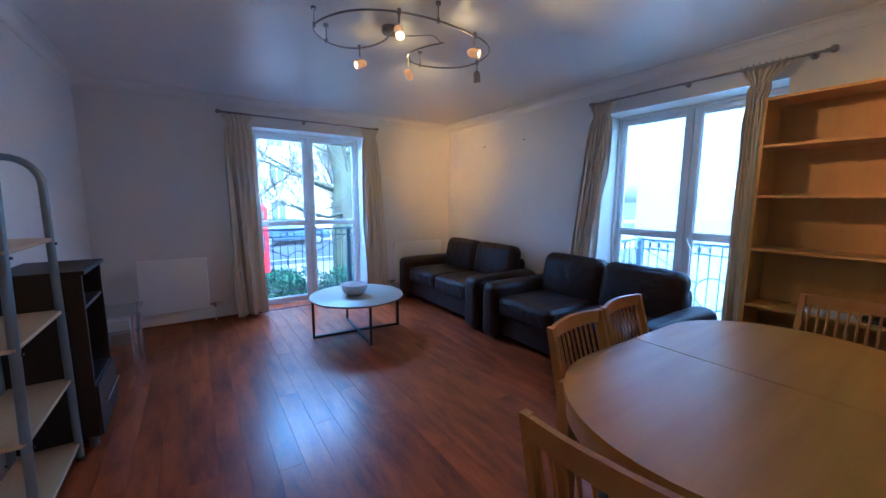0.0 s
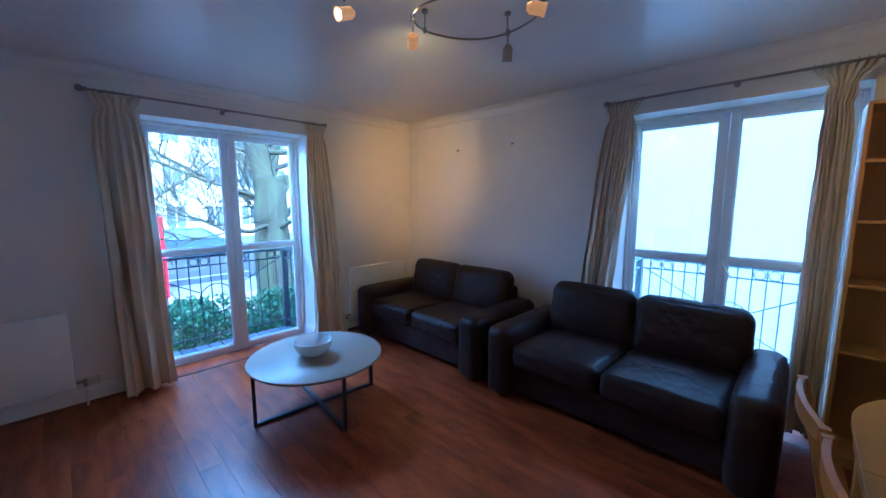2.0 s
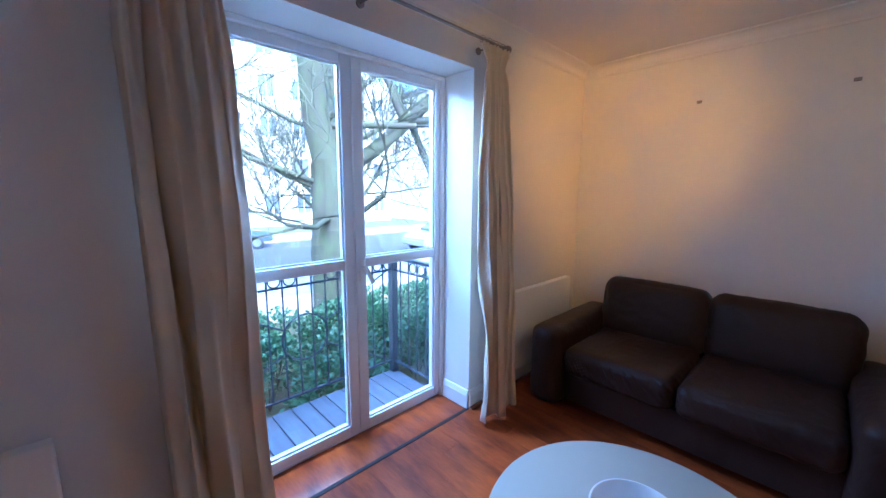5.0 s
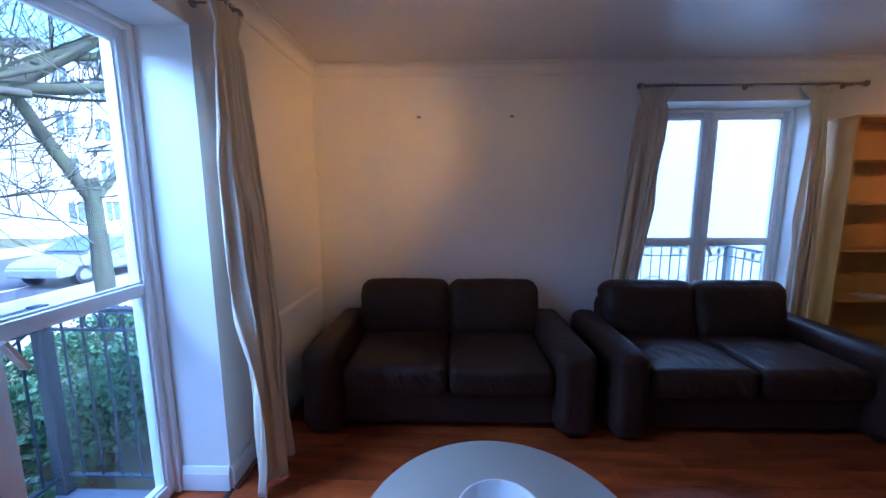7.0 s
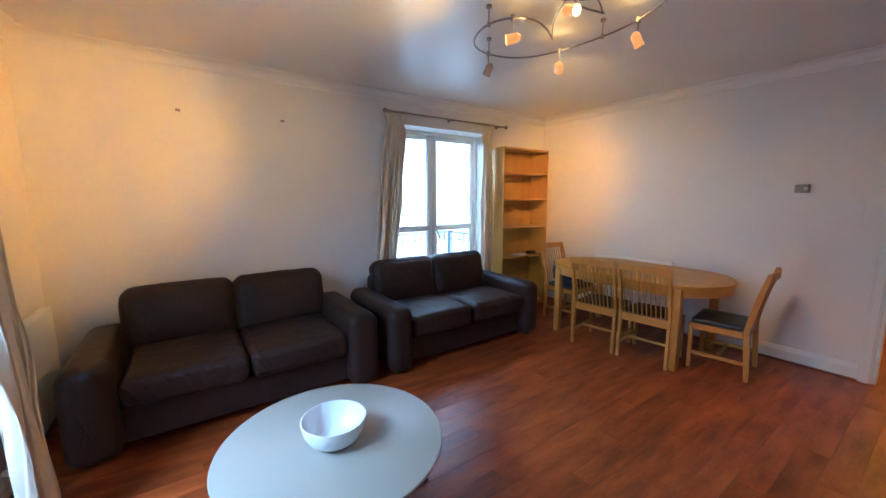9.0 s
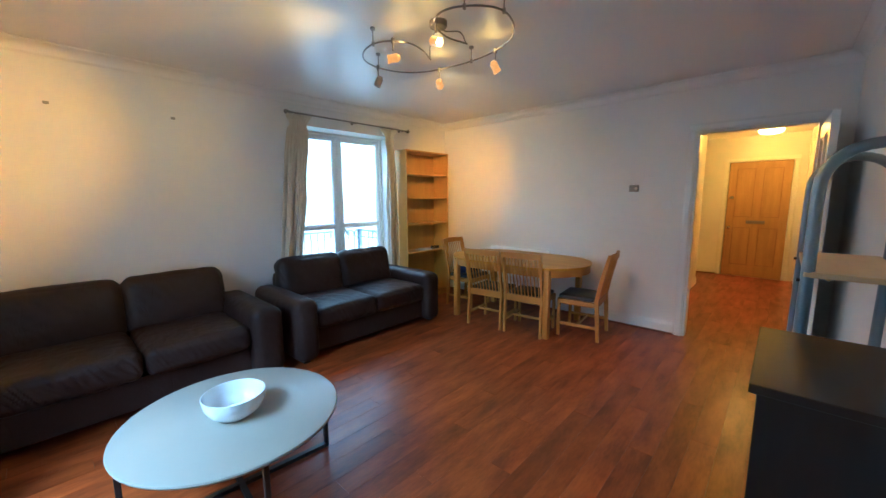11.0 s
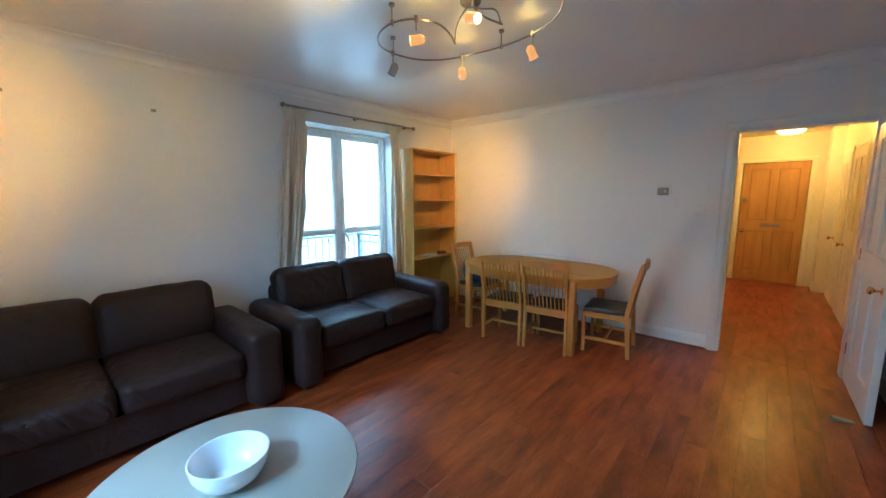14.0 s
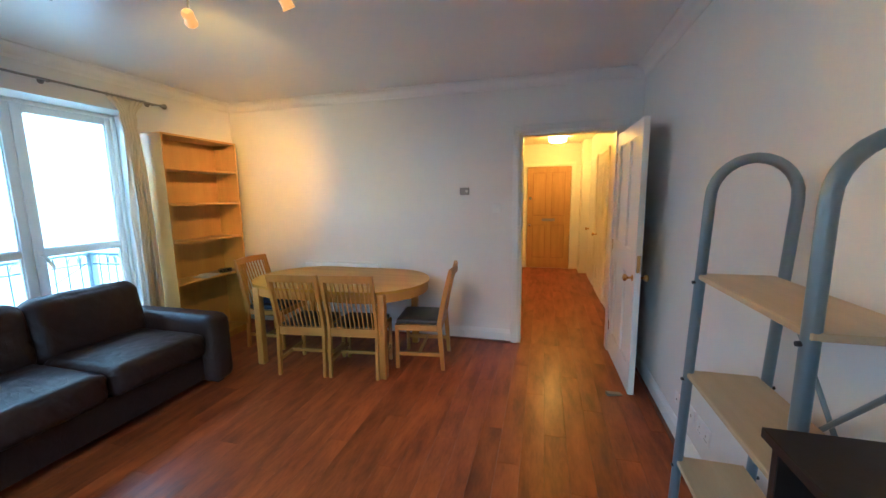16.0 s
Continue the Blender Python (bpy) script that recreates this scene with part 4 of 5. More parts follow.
bowl = thing("bowl", "round white ceramic bowl on the coffee table, empty", "bowl", pose(1.183, 3.778, CTZ + 0.0005))
part("bowl_body", lathe(bmesh.new(), [(r * BS, z * BS) for r, z in [(0, 0.0), (0.065, 0.0), (0.075, 0.004), (0.105, 0.03), (0.122, 0.065), (0.127, 0.098), (0.127, 0.102), (0.122, 0.103), (0.119, 0.098), (0.114, 0.066), (0.098, 0.034), (0.07, 0.012), (0, 0.009)]], 56), M_CERAMIC, bowl)


# --- dining table ------------------------------------------------------------------------
TX, TY, TZ = 1.585, 0.58, 0.722
dt = thing("dining_table", "oval honey beech extending dining table with four square legs", "dining table", pose(TX, TY, 0))
RA, RB, FLAT = 0.835, 0.485, 0.35


def oval(ra, rb, flat, n=20):
    """Half-round ends joined by straight sides."""
    pts = []
    for k in range(n + 1):
        a = -math.pi / 2 + math.pi * k / n
        pts.append((flat + (ra - flat) * math.cos(a), rb * math.sin(a)))
    for k in range(n + 1):
        a = math.pi / 2 + math.pi * k / n
        pts.append((-flat + (ra - flat) * math.cos(a), rb * math.sin(a)))
    return pts


ring = oval(RA, RB, FLAT)
right = [(x, y) for x, y in ring if x > 0]
left = [(x, y) for x, y in ring if x < 0]
def leaf(pts, x0, x1):
    bm = extrude_poly(bmesh.new(), pts, TZ - 0.022, TZ, 0.002)
    return bm
yr = RB
part("table_leaf", leaf([(0.001, -yr)] + right + [(0.001, yr)], 0, 0), M_BEECH, dt)
part("table_leaf", leaf([(-0.001, yr)] + left + [(-0.001, -yr)], 0, 0), M_BEECH, dt)
outer, inner_ = oval(RA - 0.012, RB - 0.012, FLAT), oval(RA - 0.034, RB - 0.034, FLAT)
bm = bmesh.new()
n = len(outer)
vo = [[bm.verts.new((x, y, z)) for x, y in ringp] for ringp, z in ((outer, TZ - 0.095), (outer, TZ - 0.0225), (inner_, TZ - 0.0225), (inner_, TZ - 0.095))]
for i in range(n):
    j = (i + 1) % n
    for a, b in ((0, 1), (1, 2), (2, 3), (3, 0)):
        bm.faces.new((vo[a][i], vo[a][j], vo[b][j], vo[b][i]))
bmesh.ops.recalc_face_normals(bm, faces=bm.faces[:])
part("apron", bm, M_OAK, dt)
for x, y in ((-0.585, 0.405), (0.585, 0.405), (-0.585, -0.37), (0.585, -0.37)):
    part("leg", bx((x - 0.03, y - 0.03, 0.0), (x + 0.03, y + 0.03, TZ - 0.0235), 0.005, 2), M_OAK, dt)


# --- dining chairs -----------------------------------------------------------------------
def chair(label, m):
    """Slat-back chair; it faces -y, origin on the floor under its middle."""
    c = thing("dining_chair", label, "chair", m, group="chairs round the dining table")
    W, SD, SH, H = 0.425, 0.40, 0.41, 0.87
    def back_y(z):
        return SD / 2 - 0.02 + (0.0 if z < SH else 0.10 * ((z - SH) / (H - SH)) ** 1.15) - (0.025 * (1 - z / SH) * -1 if z < SH else 0)
    for s in (-1, 1):
        bm = bmesh.new()
        x = s * (W / 2 - 0.014)
        pts = [0.0, 0.22, SH, 0.55, 0.70, H]
        rings = []
        for z in pts:
            y = back_y(z)
            wx, wy = 0.012, (0.014 if z in (0.0, H) else 0.019)
            rings.append([bm.verts.new((x + a * wx, y + b * wy, z)) for a, b in ((-1, -1), (1, -1), (1, 1), (-1, 1))])
        for A, B in zip(rings, rings[1:]):
            for k in range(4):
                bm.faces.new((A[k], A[(k + 1) % 4], B[(k + 1) % 4], B[k]))
        bm.faces.new(rings[0][::-1])
        bm.faces.new(rings[-1])
        part("back_leg", bm, M_OAK, c)
        part("front_leg", bx((s * (W / 2 - 0.016) - 0.014, -SD / 2, 0.0), (s * (W / 2 - 0.016) + 0.014, -SD / 2 + 0.03, SH - 0.02), 0.003, 1), M_OAK, c)
        part("side_stretcher", beam(bmesh.new(), (x, -SD / 2 + 0.03, 0.135), (x, back_y(0.135) - 0.018, 0.135), 0.014, 0.03), M_OAK, c)
        part("seat_rail", beam(bmesh.new(), (x, -SD / 2 + 0.03, SH - 0.045), (x, back_y(SH) - 0.019, SH - 0.045), 0.018, 0.05), M_OAK, c)
    part("seat_rail", beam(bmesh.new(), (-W / 2 + 0.03, -SD / 2 + 0.014, SH - 0.045), (W / 2 - 0.03, -SD / 2 + 0.014, SH - 0.045), 0.018, 0.05), M_OAK, c)
    part("seat_rail", beam(bmesh.new(), (-W / 2 + 0.026, back_y(SH), SH - 0.03), (W / 2 - 0.026, back_y(SH), SH - 0.03), 0.02, 0.07), M_OAK, c)
    part("cross_stretcher", beam(bmesh.new(), (-W / 2 + 0.021, 0.0, 0.135), (W / 2 - 0.021, 0.0, 0.135), 0.014, 0.025), M_OAK, c)
    part("seat", soft_box((W - 0.03, SD - 0.035, 0.045), 0.018, 8, bulge=(0, 0, 0.010), at=(0, -0.012, SH + 0.0)), M_SEAT, c, "black leather seat pad", 60)
    # curved top rail
    bm = bmesh.new()
    k_n = 8
    rows = []
    for k in range(k_n + 1):
        x = (-1 + 2 * k / k_n) * (W / 2 - 0.026)
        bow = 0.032 * (1 - (x / (W / 2)) ** 2)
        y = back_y(H - 0.03) + bow
        rows.append([bm.verts.new((x, y + dy, z)) for dy, z in ((-0.009, H - 0.055), (0.009, H - 0.055), (0.011, H - 0.004 + bow * 0.3), (-0.007, H - 0.004 + bow * 0.3))])
    for A, B in zip(rows, rows[1:]):
        for q in range(4):
            bm.faces.new((A[q], A[(q + 1) % 4], B[(q + 1) % 4], B[q]))
    bm.faces.new(rows[0][::-1])
    bm.faces.new(rows[-1])
    bmesh.ops.recalc_face_normals(bm, faces=bm.faces[:])
    part("top_rail", bm, M_OAK, c)
    for k in range(10):
        x = (-1 + 2 * (k + 0.5) / 10) * (W / 2 - 0.028)
        b = 0.032 * (1 - (x / (W / 2)) ** 2)
        bm = bmesh.new()
        tube(bm, [(x, back_y(z) + b * (z - SH) / (H - SH), z) for z in (SH + 0.0045, 0.55, 0.70, H - 0.0555)], 0.0062, 6)
        part("slat", bm, M_OAK, c)
    return c


ch = chair("honey oak slat-back dining chair with black seat, pushed in", pose(1.258, 0.85, 0, 0, 0, 7))
ch_b = copy_thing(ch, pose(1.70, 0.905, 0, 0, 0, 7))
ch_c = copy_thing(ch, pose(0.80, 0.57, 0, 0, 0, 97))
tagged(ch_c, "honey oak slat-back dining chair with black seat, at the table end")
ch_d = copy_thing(ch, pose(2.38, 0.50, 0, 0, 0, -88))
tagged(ch_d, "honey oak slat-back dining chair beside the bookcase, navy cloth on it")

bag = thing("folded_jacket", "navy cloth jacket folded on the dining chair beside the bookcase", "jacket", pose(2.37, 0.52, 0.442, 0, 0, 8))
part("cloth", soft_box((0.26, 0.30, 0.07), 0.03, 14, bulge=(0, 0, 0.02), wrinkle=0.02, seed=4, at=(0, 0, 0.04)), M_NAVY, bag, smooth=60)
part("sleeve", soft_box((0.06, 0.24, 0.23), 0.028, 12, bulge=(0.01, 0, 0), wrinkle=0.02, seed=9, at=(0.135, 0.0, 0.135)), M_NAVY, bag, smooth=60)

# --- bookcase --------------------------------------------------------------------------
BX0, BX1, BY0, BY1, BH = 2.95, 3.23, 0.265, 1.07, 2.035
bc = thing("bookcase", "tall open birch veneer bookcase with four shelves, nearly empty", "bookcase")
part("side_panel", bx((BX0, BY0, 0), (BX1, BY0 + 0.018, BH), 0.0015, 1), M_BIRCH, bc)
part("side_panel", bx((BX0, BY1 - 0.018, 0), (BX1, BY1, BH), 0.0015, 1), M_BIRCH, bc)
part("top_panel", bx((BX0, BY0 + 0.0185, BH - 0.018), (BX1, BY1 - 0.0185, BH), 0.0015, 1), M_BIRCH, bc)
part("back_panel", bx((BX1 - 0.006, BY0 + 0.0185, 0.0), (BX1 - 0.001, BY1 - 0.0185, BH - 0.0185)), M_BIRCH, bc)
for z in (0.075, 0.69, 1.07, 1.42, 1.74):
    part("shelf", bx((BX0 + 0.004, BY0 + 0.0185, z - 0.018), (BX1 - 0.0065, BY1 - 0.0185, z), 0.0015, 1), M_BIRCH, bc)
part("plinth", bx((BX0 + 0.03, BY0 + 0.0185, 0.0), (BX0 + 0.045, BY1 - 0.0185, 0.0565), 0.001, 1), M_BIRCH, bc)

M_PAPER = mat("paper", (0.70, 0.68, 0.63), 0.8, vary=(0.62, 0.60, 0.56), scale=12)
M_CABLE = mat("black_cable_rubber", (0.012, 0.012, 0.012), 0.5)
papers = thing("paper_stack", "small stack of papers and leaflets on the bookcase shelf", "papers", pose(3.06, 0.66, 0.6905, 0, 0, 14))
for k, (w_, d_, a_) in enumerate(((0.15, 0.21, 0), (0.14, 0.20, 9), (0.10, 0.21, -12), (0.12, 0.16, 22))):
    q = part("sheet", bx((-w_ / 2, -d_ / 2, 0), (w_ / 2, d_ / 2, 0.003), 0.0008, 1), M_PAPER, papers)
    q.matrix_basis = pose(0.004 * k, 0.01 * k, 0.0035 * k, 0, 0, a_)
coil = thing("coiled_cable", "coiled black cable on the bookcase shelf beside papers", "cable", pose(3.05, 0.45, 0.697))
pts = []
for k in range(90):
    a = 2 * math.pi * k / 15
    rr = 0.055 + 0.008 * math.sin(k * 1.7)
    pts.append((rr * math.cos(a), rr * 1.25 * math.sin(a), 0.0 + 0.0045 * (k // 15) + 0.002 * math.sin(k)))
part("cable_loop", tube(bmesh.new(), smooth_path(pts, 2), 0.0032, 6), M_CABLE, coil)

# --- media cabinet ------------------------------------------------------------------------
CX0, CX1, CY0, CY1, CH = -0.992, -0.658, 2.785, 3.258, 1.0
cab = thing("media_cabinet", "black-brown veneer cabinet with open shelves above one drawer", "cabinet")
part("top_board", bx((CX0, CY0 - 0.012, CH - 0.022), (CX1 + 0.015, CY1 + 0.012, CH), 0.002, 1), M_WENGE, cab)
part("side_panel", bx((CX0, CY0, 0.07), (CX1, CY0 + 0.02, CH - 0.0225), 0.0015, 1), M_WENGE, cab)
part("side_panel", bx((CX0, CY1 - 0.02, 0.07), (CX1, CY1, CH - 0.0225), 0.0015, 1), M_WENGE, cab)
part("back_panel", bx((CX0, CY0 + 0.0205, 0.07), (CX0 + 0.006, CY1 - 0.0205, CH - 0.0225)), M_WENGE, cab)
for z in (0.09, 0.36, 0.80):
    part("shelf", bx((CX0 + 0.0065, CY0 + 0.0205, z - 0.018), (CX1 - 0.006, CY1 - 0.0205, z), 0.0015, 1), M_WENGE, cab)
dr = part("drawer", bx((CX1 - 0.004, CY0 + 0.003, 0.075), (CX1 + 0.014, CY1 - 0.003, 0.355), 0.002, 1), M_WENGE, cab)
part("drawer_handle", rod(rod(rod(bmesh.new(), (CX1 + 0.035, CY0 + 0.06, 0.24), (CX1 + 0.035, CY1 - 0.06, 0.24), 0.006, 10), (CX1 + 0.0145, CY0 + 0.09, 0.24), (CX1 + 0.035, CY0 + 0.09, 0.24), 0.004, 8), (CX1 + 0.0145, CY1 - 0.09, 0.24), (CX1 + 0.035, CY1 - 0.09, 0.24), 0.004, 8), M_CHROME, dr, "chrome bar handle")
for x in (CX0 + 0.05, CX1 - 0.04):
    for y in (CY0 + 0.05, CY1 - 0.05):
        part("foot", rod(bmesh.new(), (x, y, 0), (x, y, 0.0695), 0.022, 16), M_GREY, cab, "silver round foot")

# --- tube shelf unit -----------------------------------------------------------------------
tu = thing("tube_shelf", "grey tubular metal shelf unit with pale beech shelves", "shelf unit")
SX0, SX1, SY0, SY1 = -0.974, -0.738, 2.19, 2.715
LEAN = 0.075


def shelf_y(y, z):
    """The legs of the far arch spread a little towards the floor."""
    return y - (LEAN if y == SY0 else 0.0) * (1.45 - z)


for y in (SY0, SY1):
    pts = [(SX1 + 0.004, shelf_y(y, 0.0), 0.0), (SX1 + 0.002, shelf_y(y, 0.7), 0.7), (SX1, shelf_y(y, 1.2), 1.2), (SX1, y, 1.43)]
    r = (SX1 - SX0) / 2
    for k in range(1, 14):
        a = math.pi * k / 14
        pts.append(((SX0 + SX1) / 2 + r * math.cos(a), y, 1.44 + r * 1.05 * math.sin(a)))
    pts += [(SX0, y, 1.43), (SX0, shelf_y(y, 1.2), 1.2), (SX0, shelf_y(y, 0.7), 0.7), (SX0, shelf_y(y, 0.0), 0.0)]
    part("arch_frame", tube(bmesh.new(), pts, 0.0165, 18), M_GREY, tu)
    part("foot_cap", rod(rod(bmesh.new(), (SX1 + 0.004, shelf_y(y, 0.0), 0.0005), (SX1 + 0.004, shelf_y(y, 0.0), 0.02), 0.019, 16), (SX0, shelf_y(y, 0.0), 0.0005), (SX0, shelf_y(y, 0.0), 0.02), 0.019, 16), M_BLACK, tu, "black plastic foot cap")
for z in (1.185, 0.82, 0.455, 0.10):
    ya, yb = shelf_y(SY0, z) - 0.017, SY1 + 0.017
    part("shelf", bx((SX0 + 0.018, ya, z - 0.018), (SX1 + 0.010, yb, z), 0.003, 1), M_PALE, tu)
    bm = bmesh.new()
    for y in (shelf_y(SY0, z), SY1):
        for x, w in ((SX0, -1), (SX1, 1)):
            rod(bm, (x + w * 0.012, y, z - 0.030), (x + w * 0.024, y, z - 0.030), 0.006, 8)
    part("shelf_bolt", bm, M_BLACK, tu, "small black bolt")
part("brace", rod(bmesh.new(), (SX0 - 0.008, shelf_y(SY0, 1.12) + 0.02, 1.12), (SX0 - 0.008, SY1 - 0.02, 0.50), 0.007, 10), M_GREY, tu)
part("brace", rod(bmesh.new(), (SX0 + 0.008, shelf_y(SY0, 0.50) + 0.02, 0.50), (SX0 + 0.008, SY1 - 0.02, 1.12), 0.007, 10), M_GREY, tu)

# --- glass side table ------------------------------------------------------------------------
GX0, GX1, GY0, GY1 = -0.95, -0.56, 3.72, 4.16
gt = thing("glass_side_table", "small clear glass side table on round chrome legs", "side table")
for z, r in ((0.50, 0.0), (0.27, 0.03)):
    g = part("glass_shelf", bx((GX0 + r, GY0 + r, z - 0.008), (GX1 - r, GY1 - r, z), 0.002, 1), M_TGLASS, gt, "clear glass shelf")
for x in (GX0 + 0.04, GX1 - 0.04):
    for y in (GY0 + 0.04, GY1 - 0.04):
        for za, zb in ((0.0, 0.2615), (0.2705, 0.4915)):
            part("leg", rod(bmesh.new(), (x, y, za), (x, y, zb), 0.016, 16), M_CHROME, gt)
        part("leg_cap", rod(bmesh.new(), (x, y, 0.5003), (x, y, 0.506), 0.02, 16), M_CHROME, gt)


# --- balconies ---------------------------------------------------------------------------
def balcony(name, label, x0, x1, y0, y1, m, top, iron=M_IRON):
    """Deck and iron railing; x along the wall, y outwards. A pattern of bars, a ring frieze and large circles."""
    deck = thing(name, label, "balcony", m, kind="structure")
    part("deck_frame", bx((x0, y0, -0.22), (x1, y1, -0.135), 0.0), iron, deck)
    nb = int((x1 - x0) / 0.125)
    w = (x1 - x0) / nb
    for k in range(nb):
        part("deck_board", bx((x0 + k * w + 0.004, y0, -0.134), (x0 + (k + 1) * w - 0.004, y1, -0.105), 0.003, 1), M_DECK, deck)
    rail = thing(name + "_railing", "dark iron railing with rings and upright bars round the balcony", "railing", m)
    TOP, LOW = top, 0.0
    yy = y1 - 0.03
    def run(a, b, nm):
        a, b = Vector(a), Vector(b)
        d = b - a
        L = d.length
        d.normalize()
        sd = Vector((-d.y, d.x, 0))
        part("top_rail", beam(bmesh.new(), a + Vector((0, 0, TOP)), b + Vector((0, 0, TOP)), 0.045, 0.022), iron, rail)
        for z in (TOP - 0.105, LOW):
            part("rail_bar", beam(bmesh.new(), a + Vector((0, 0, z)), b + Vector((0, 0, z)), 0.022, 0.012, bevel=0.001), iron, rail)
        nbar = max(2, int(round(L / 0.105)))
        for k in range(1, nbar):
            p = a + d * (L * k / nbar)
            part("bar", rod(bmesh.new(), p + Vector((0, 0, LOW)), p + Vector((0, 0, TOP - 0.01)), 0.0065, 6), iron, rail)
        for k in range(nbar):
            if k % 4 in (1, 2):
                p = a + d * (L * (k + 0.5) / nbar) + Vector((0, 0, TOP - 0.058))
                pts = [p + d * 0.04 * math.cos(q) + Vector((0, 0, 0.04 * math.sin(q))) for q in [2 * math.pi * i / 16 for i in range(16)]]
                part("ring", tube(bmesh.new(), pts, 0.005, 6, closed=True), iron, rail)
        if L > 0.9:
            mid = a + d * (L / 2) + Vector((0, 0, 0.42)) + sd * 0.014
            pts = [mid + d * 0.17 * math.cos(q) + Vector((0, 0, 0.17 * math.sin(q))) for q in [2 * math.pi * i / 32 for i in range(32)]]
            part("large_ring", tube(bmesh.new(), pts, 0.007, 6, closed=True), iron, rail)
            for sx in (-1, 1):
                for sz, z2 in ((1, TOP - 0.11), (-1, LOW + 0.01)):
                    e = a + d * (L / 2 + sx * (L / 2 - 0.05)) + Vector((0, 0, z2)) + sd * 0.014
                    st = mid + (e - mid).normalized() * 0.17
                    part("diagonal", rod(bmesh.new(), st, e, 0.006, 6), iron, rail)
    run((x0 + 0.03, yy, 0), (x1 - 0.03, yy, 0), "front")
    run((x0 + 0.03, y0 + 0.02, 0), (x0 + 0.03, yy, 0), "side")
    run((x1 - 0.03, y0 + 0.02, 0), (x1 - 0.03, yy, 0), "side")
    for x in (x0 + 0.03, x1 - 0.03):
        part("post", bx((x - 0.03, yy - 0.03, -0.104), (x + 0.03, yy + 0.03, TOP + 0.02), 0.003, 1), iron, rail)
    return deck


balcony("balcony", "narrow balcony with grey boards and iron railing", 0.33, 1.94, 0, 0.59, pose(0, YN + REV + 0.055, 0), 0.92)
balcony("balcony", "narrow balcony outside the sofa window", -2.50, -0.90, 0, 0.60, pose(XE + REV + 0.055, 0, 0, 0, 0, -90), 0.93, M_IRON_HAZED)

# --- outdoors ------------------------------------------------------------------------------
GZ = -1.25
M_SOIL = mat("damp_soil_and_grass", (0.09, 0.10, 0.035), 0.95, vary=(0.05, 0.045, 0.025), scale=1.5, bump=0.6, bump_scale=30)
M_ASPHALT = mat("grey_asphalt", (0.055, 0.056, 0.06), 0.8, vary=(0.045, 0.046, 0.05), scale=0.6, bump=0.4, bump_scale=80)
M_PAVE = mat("pale_paving", (0.30, 0.29, 0.27), 0.85, vary=(0.24, 0.23, 0.22), scale=1.5, bump=0.3)
M_BARK = mat("mossy_bark", (0.042, 0.034, 0.026), 0.95, vary=(0.060, 0.070, 0.028), scale=4, stretch=(1.6, 1.6, 0.5), bump=1.0, bump_scale=16)
M_LEAF = mat("evergreen_leaf", (0.040, 0.092, 0.038), 0.45, vary=(0.075, 0.135, 0.055), scale=5)
M_RENDER2 = mat("cream_stone_facade", (0.62, 0.60, 0.56), 0.85, vary=(0.55, 0.53, 0.49), scale=0.5, bump=0.2)
M_BRICK2 = mat("tan_brick_facade", (0.50, 0.45, 0.38), 0.9, vary=(0.43, 0.38, 0.31), scale=0.8, bump=0.3)
M_DARKGL = mat("dark_window_glass", (0.10, 0.115, 0.13), 0.08)
M_ROOF = mat("slate_roof", (0.10, 0.10, 0.11), 0.8, vary=(0.07, 0.07, 0.08), scale=2)
M_RED = mat("red_enamel", (0.55, 0.012, 0.02), 0.35, vary=(0.48, 0.01, 0.018), scale=4)
M_LINE = mat("white_road_paint", (0.62, 0.62, 0.60), 0.7)

bm = bmesh.new()
bmesh.ops.create_grid(bm, x_segments=60, y_segments=60, size=400)
ground = tagged(part("ground", bm, M_SOIL, None, "", None), "grass and soil garden strip below the balcony", "ground", kind="structure")
ground.location = (0, 0, GZ)
road = tagged(part("road", bx((-80, 15.2, GZ - 0.1), (80, 24.0, GZ + 0.006)), M_ASPHALT, None, "", None), "grey asphalt street beyond the garden", "road", kind="structure")
for x in range(-40, 44, 6):
    part("lane_mark", bx((x, 17.0, GZ + 0.0065), (x + 3, 17.12, GZ + 0.010)), M_LINE, road)
for y0, y1 in ((11.6, 15.06), (24.14, 27.0)):
    pv = tagged(part("pavement", bx((-80, y0, GZ - 0.1), (80, y1, GZ + 0.11)), M_PAVE, None, "", None), "pale paved footway along the street", "pavement", kind="structure")
for y0 in (15.062, 24.002):
    kb = thing("kerb", "grey granite kerb", "kerb", kind="structure")
    for i in range(-13, 13):
        part("kerb_stone", bx((i * 3.0 + 0.005, y0, GZ - 0.1), (i * 3.0 + 2.995, y0 + 0.136, GZ + 0.12), 0.01, 1), M_PAVE, kb, smooth=None)
low_wall = tagged(part("garden_wall", bx((-40, 11.2, GZ), (40, 11.45, GZ + 0.45), 0.01, 1), M_BRICK2, None, "", None), "low brick garden wall along the pavement", "wall", kind="structure")


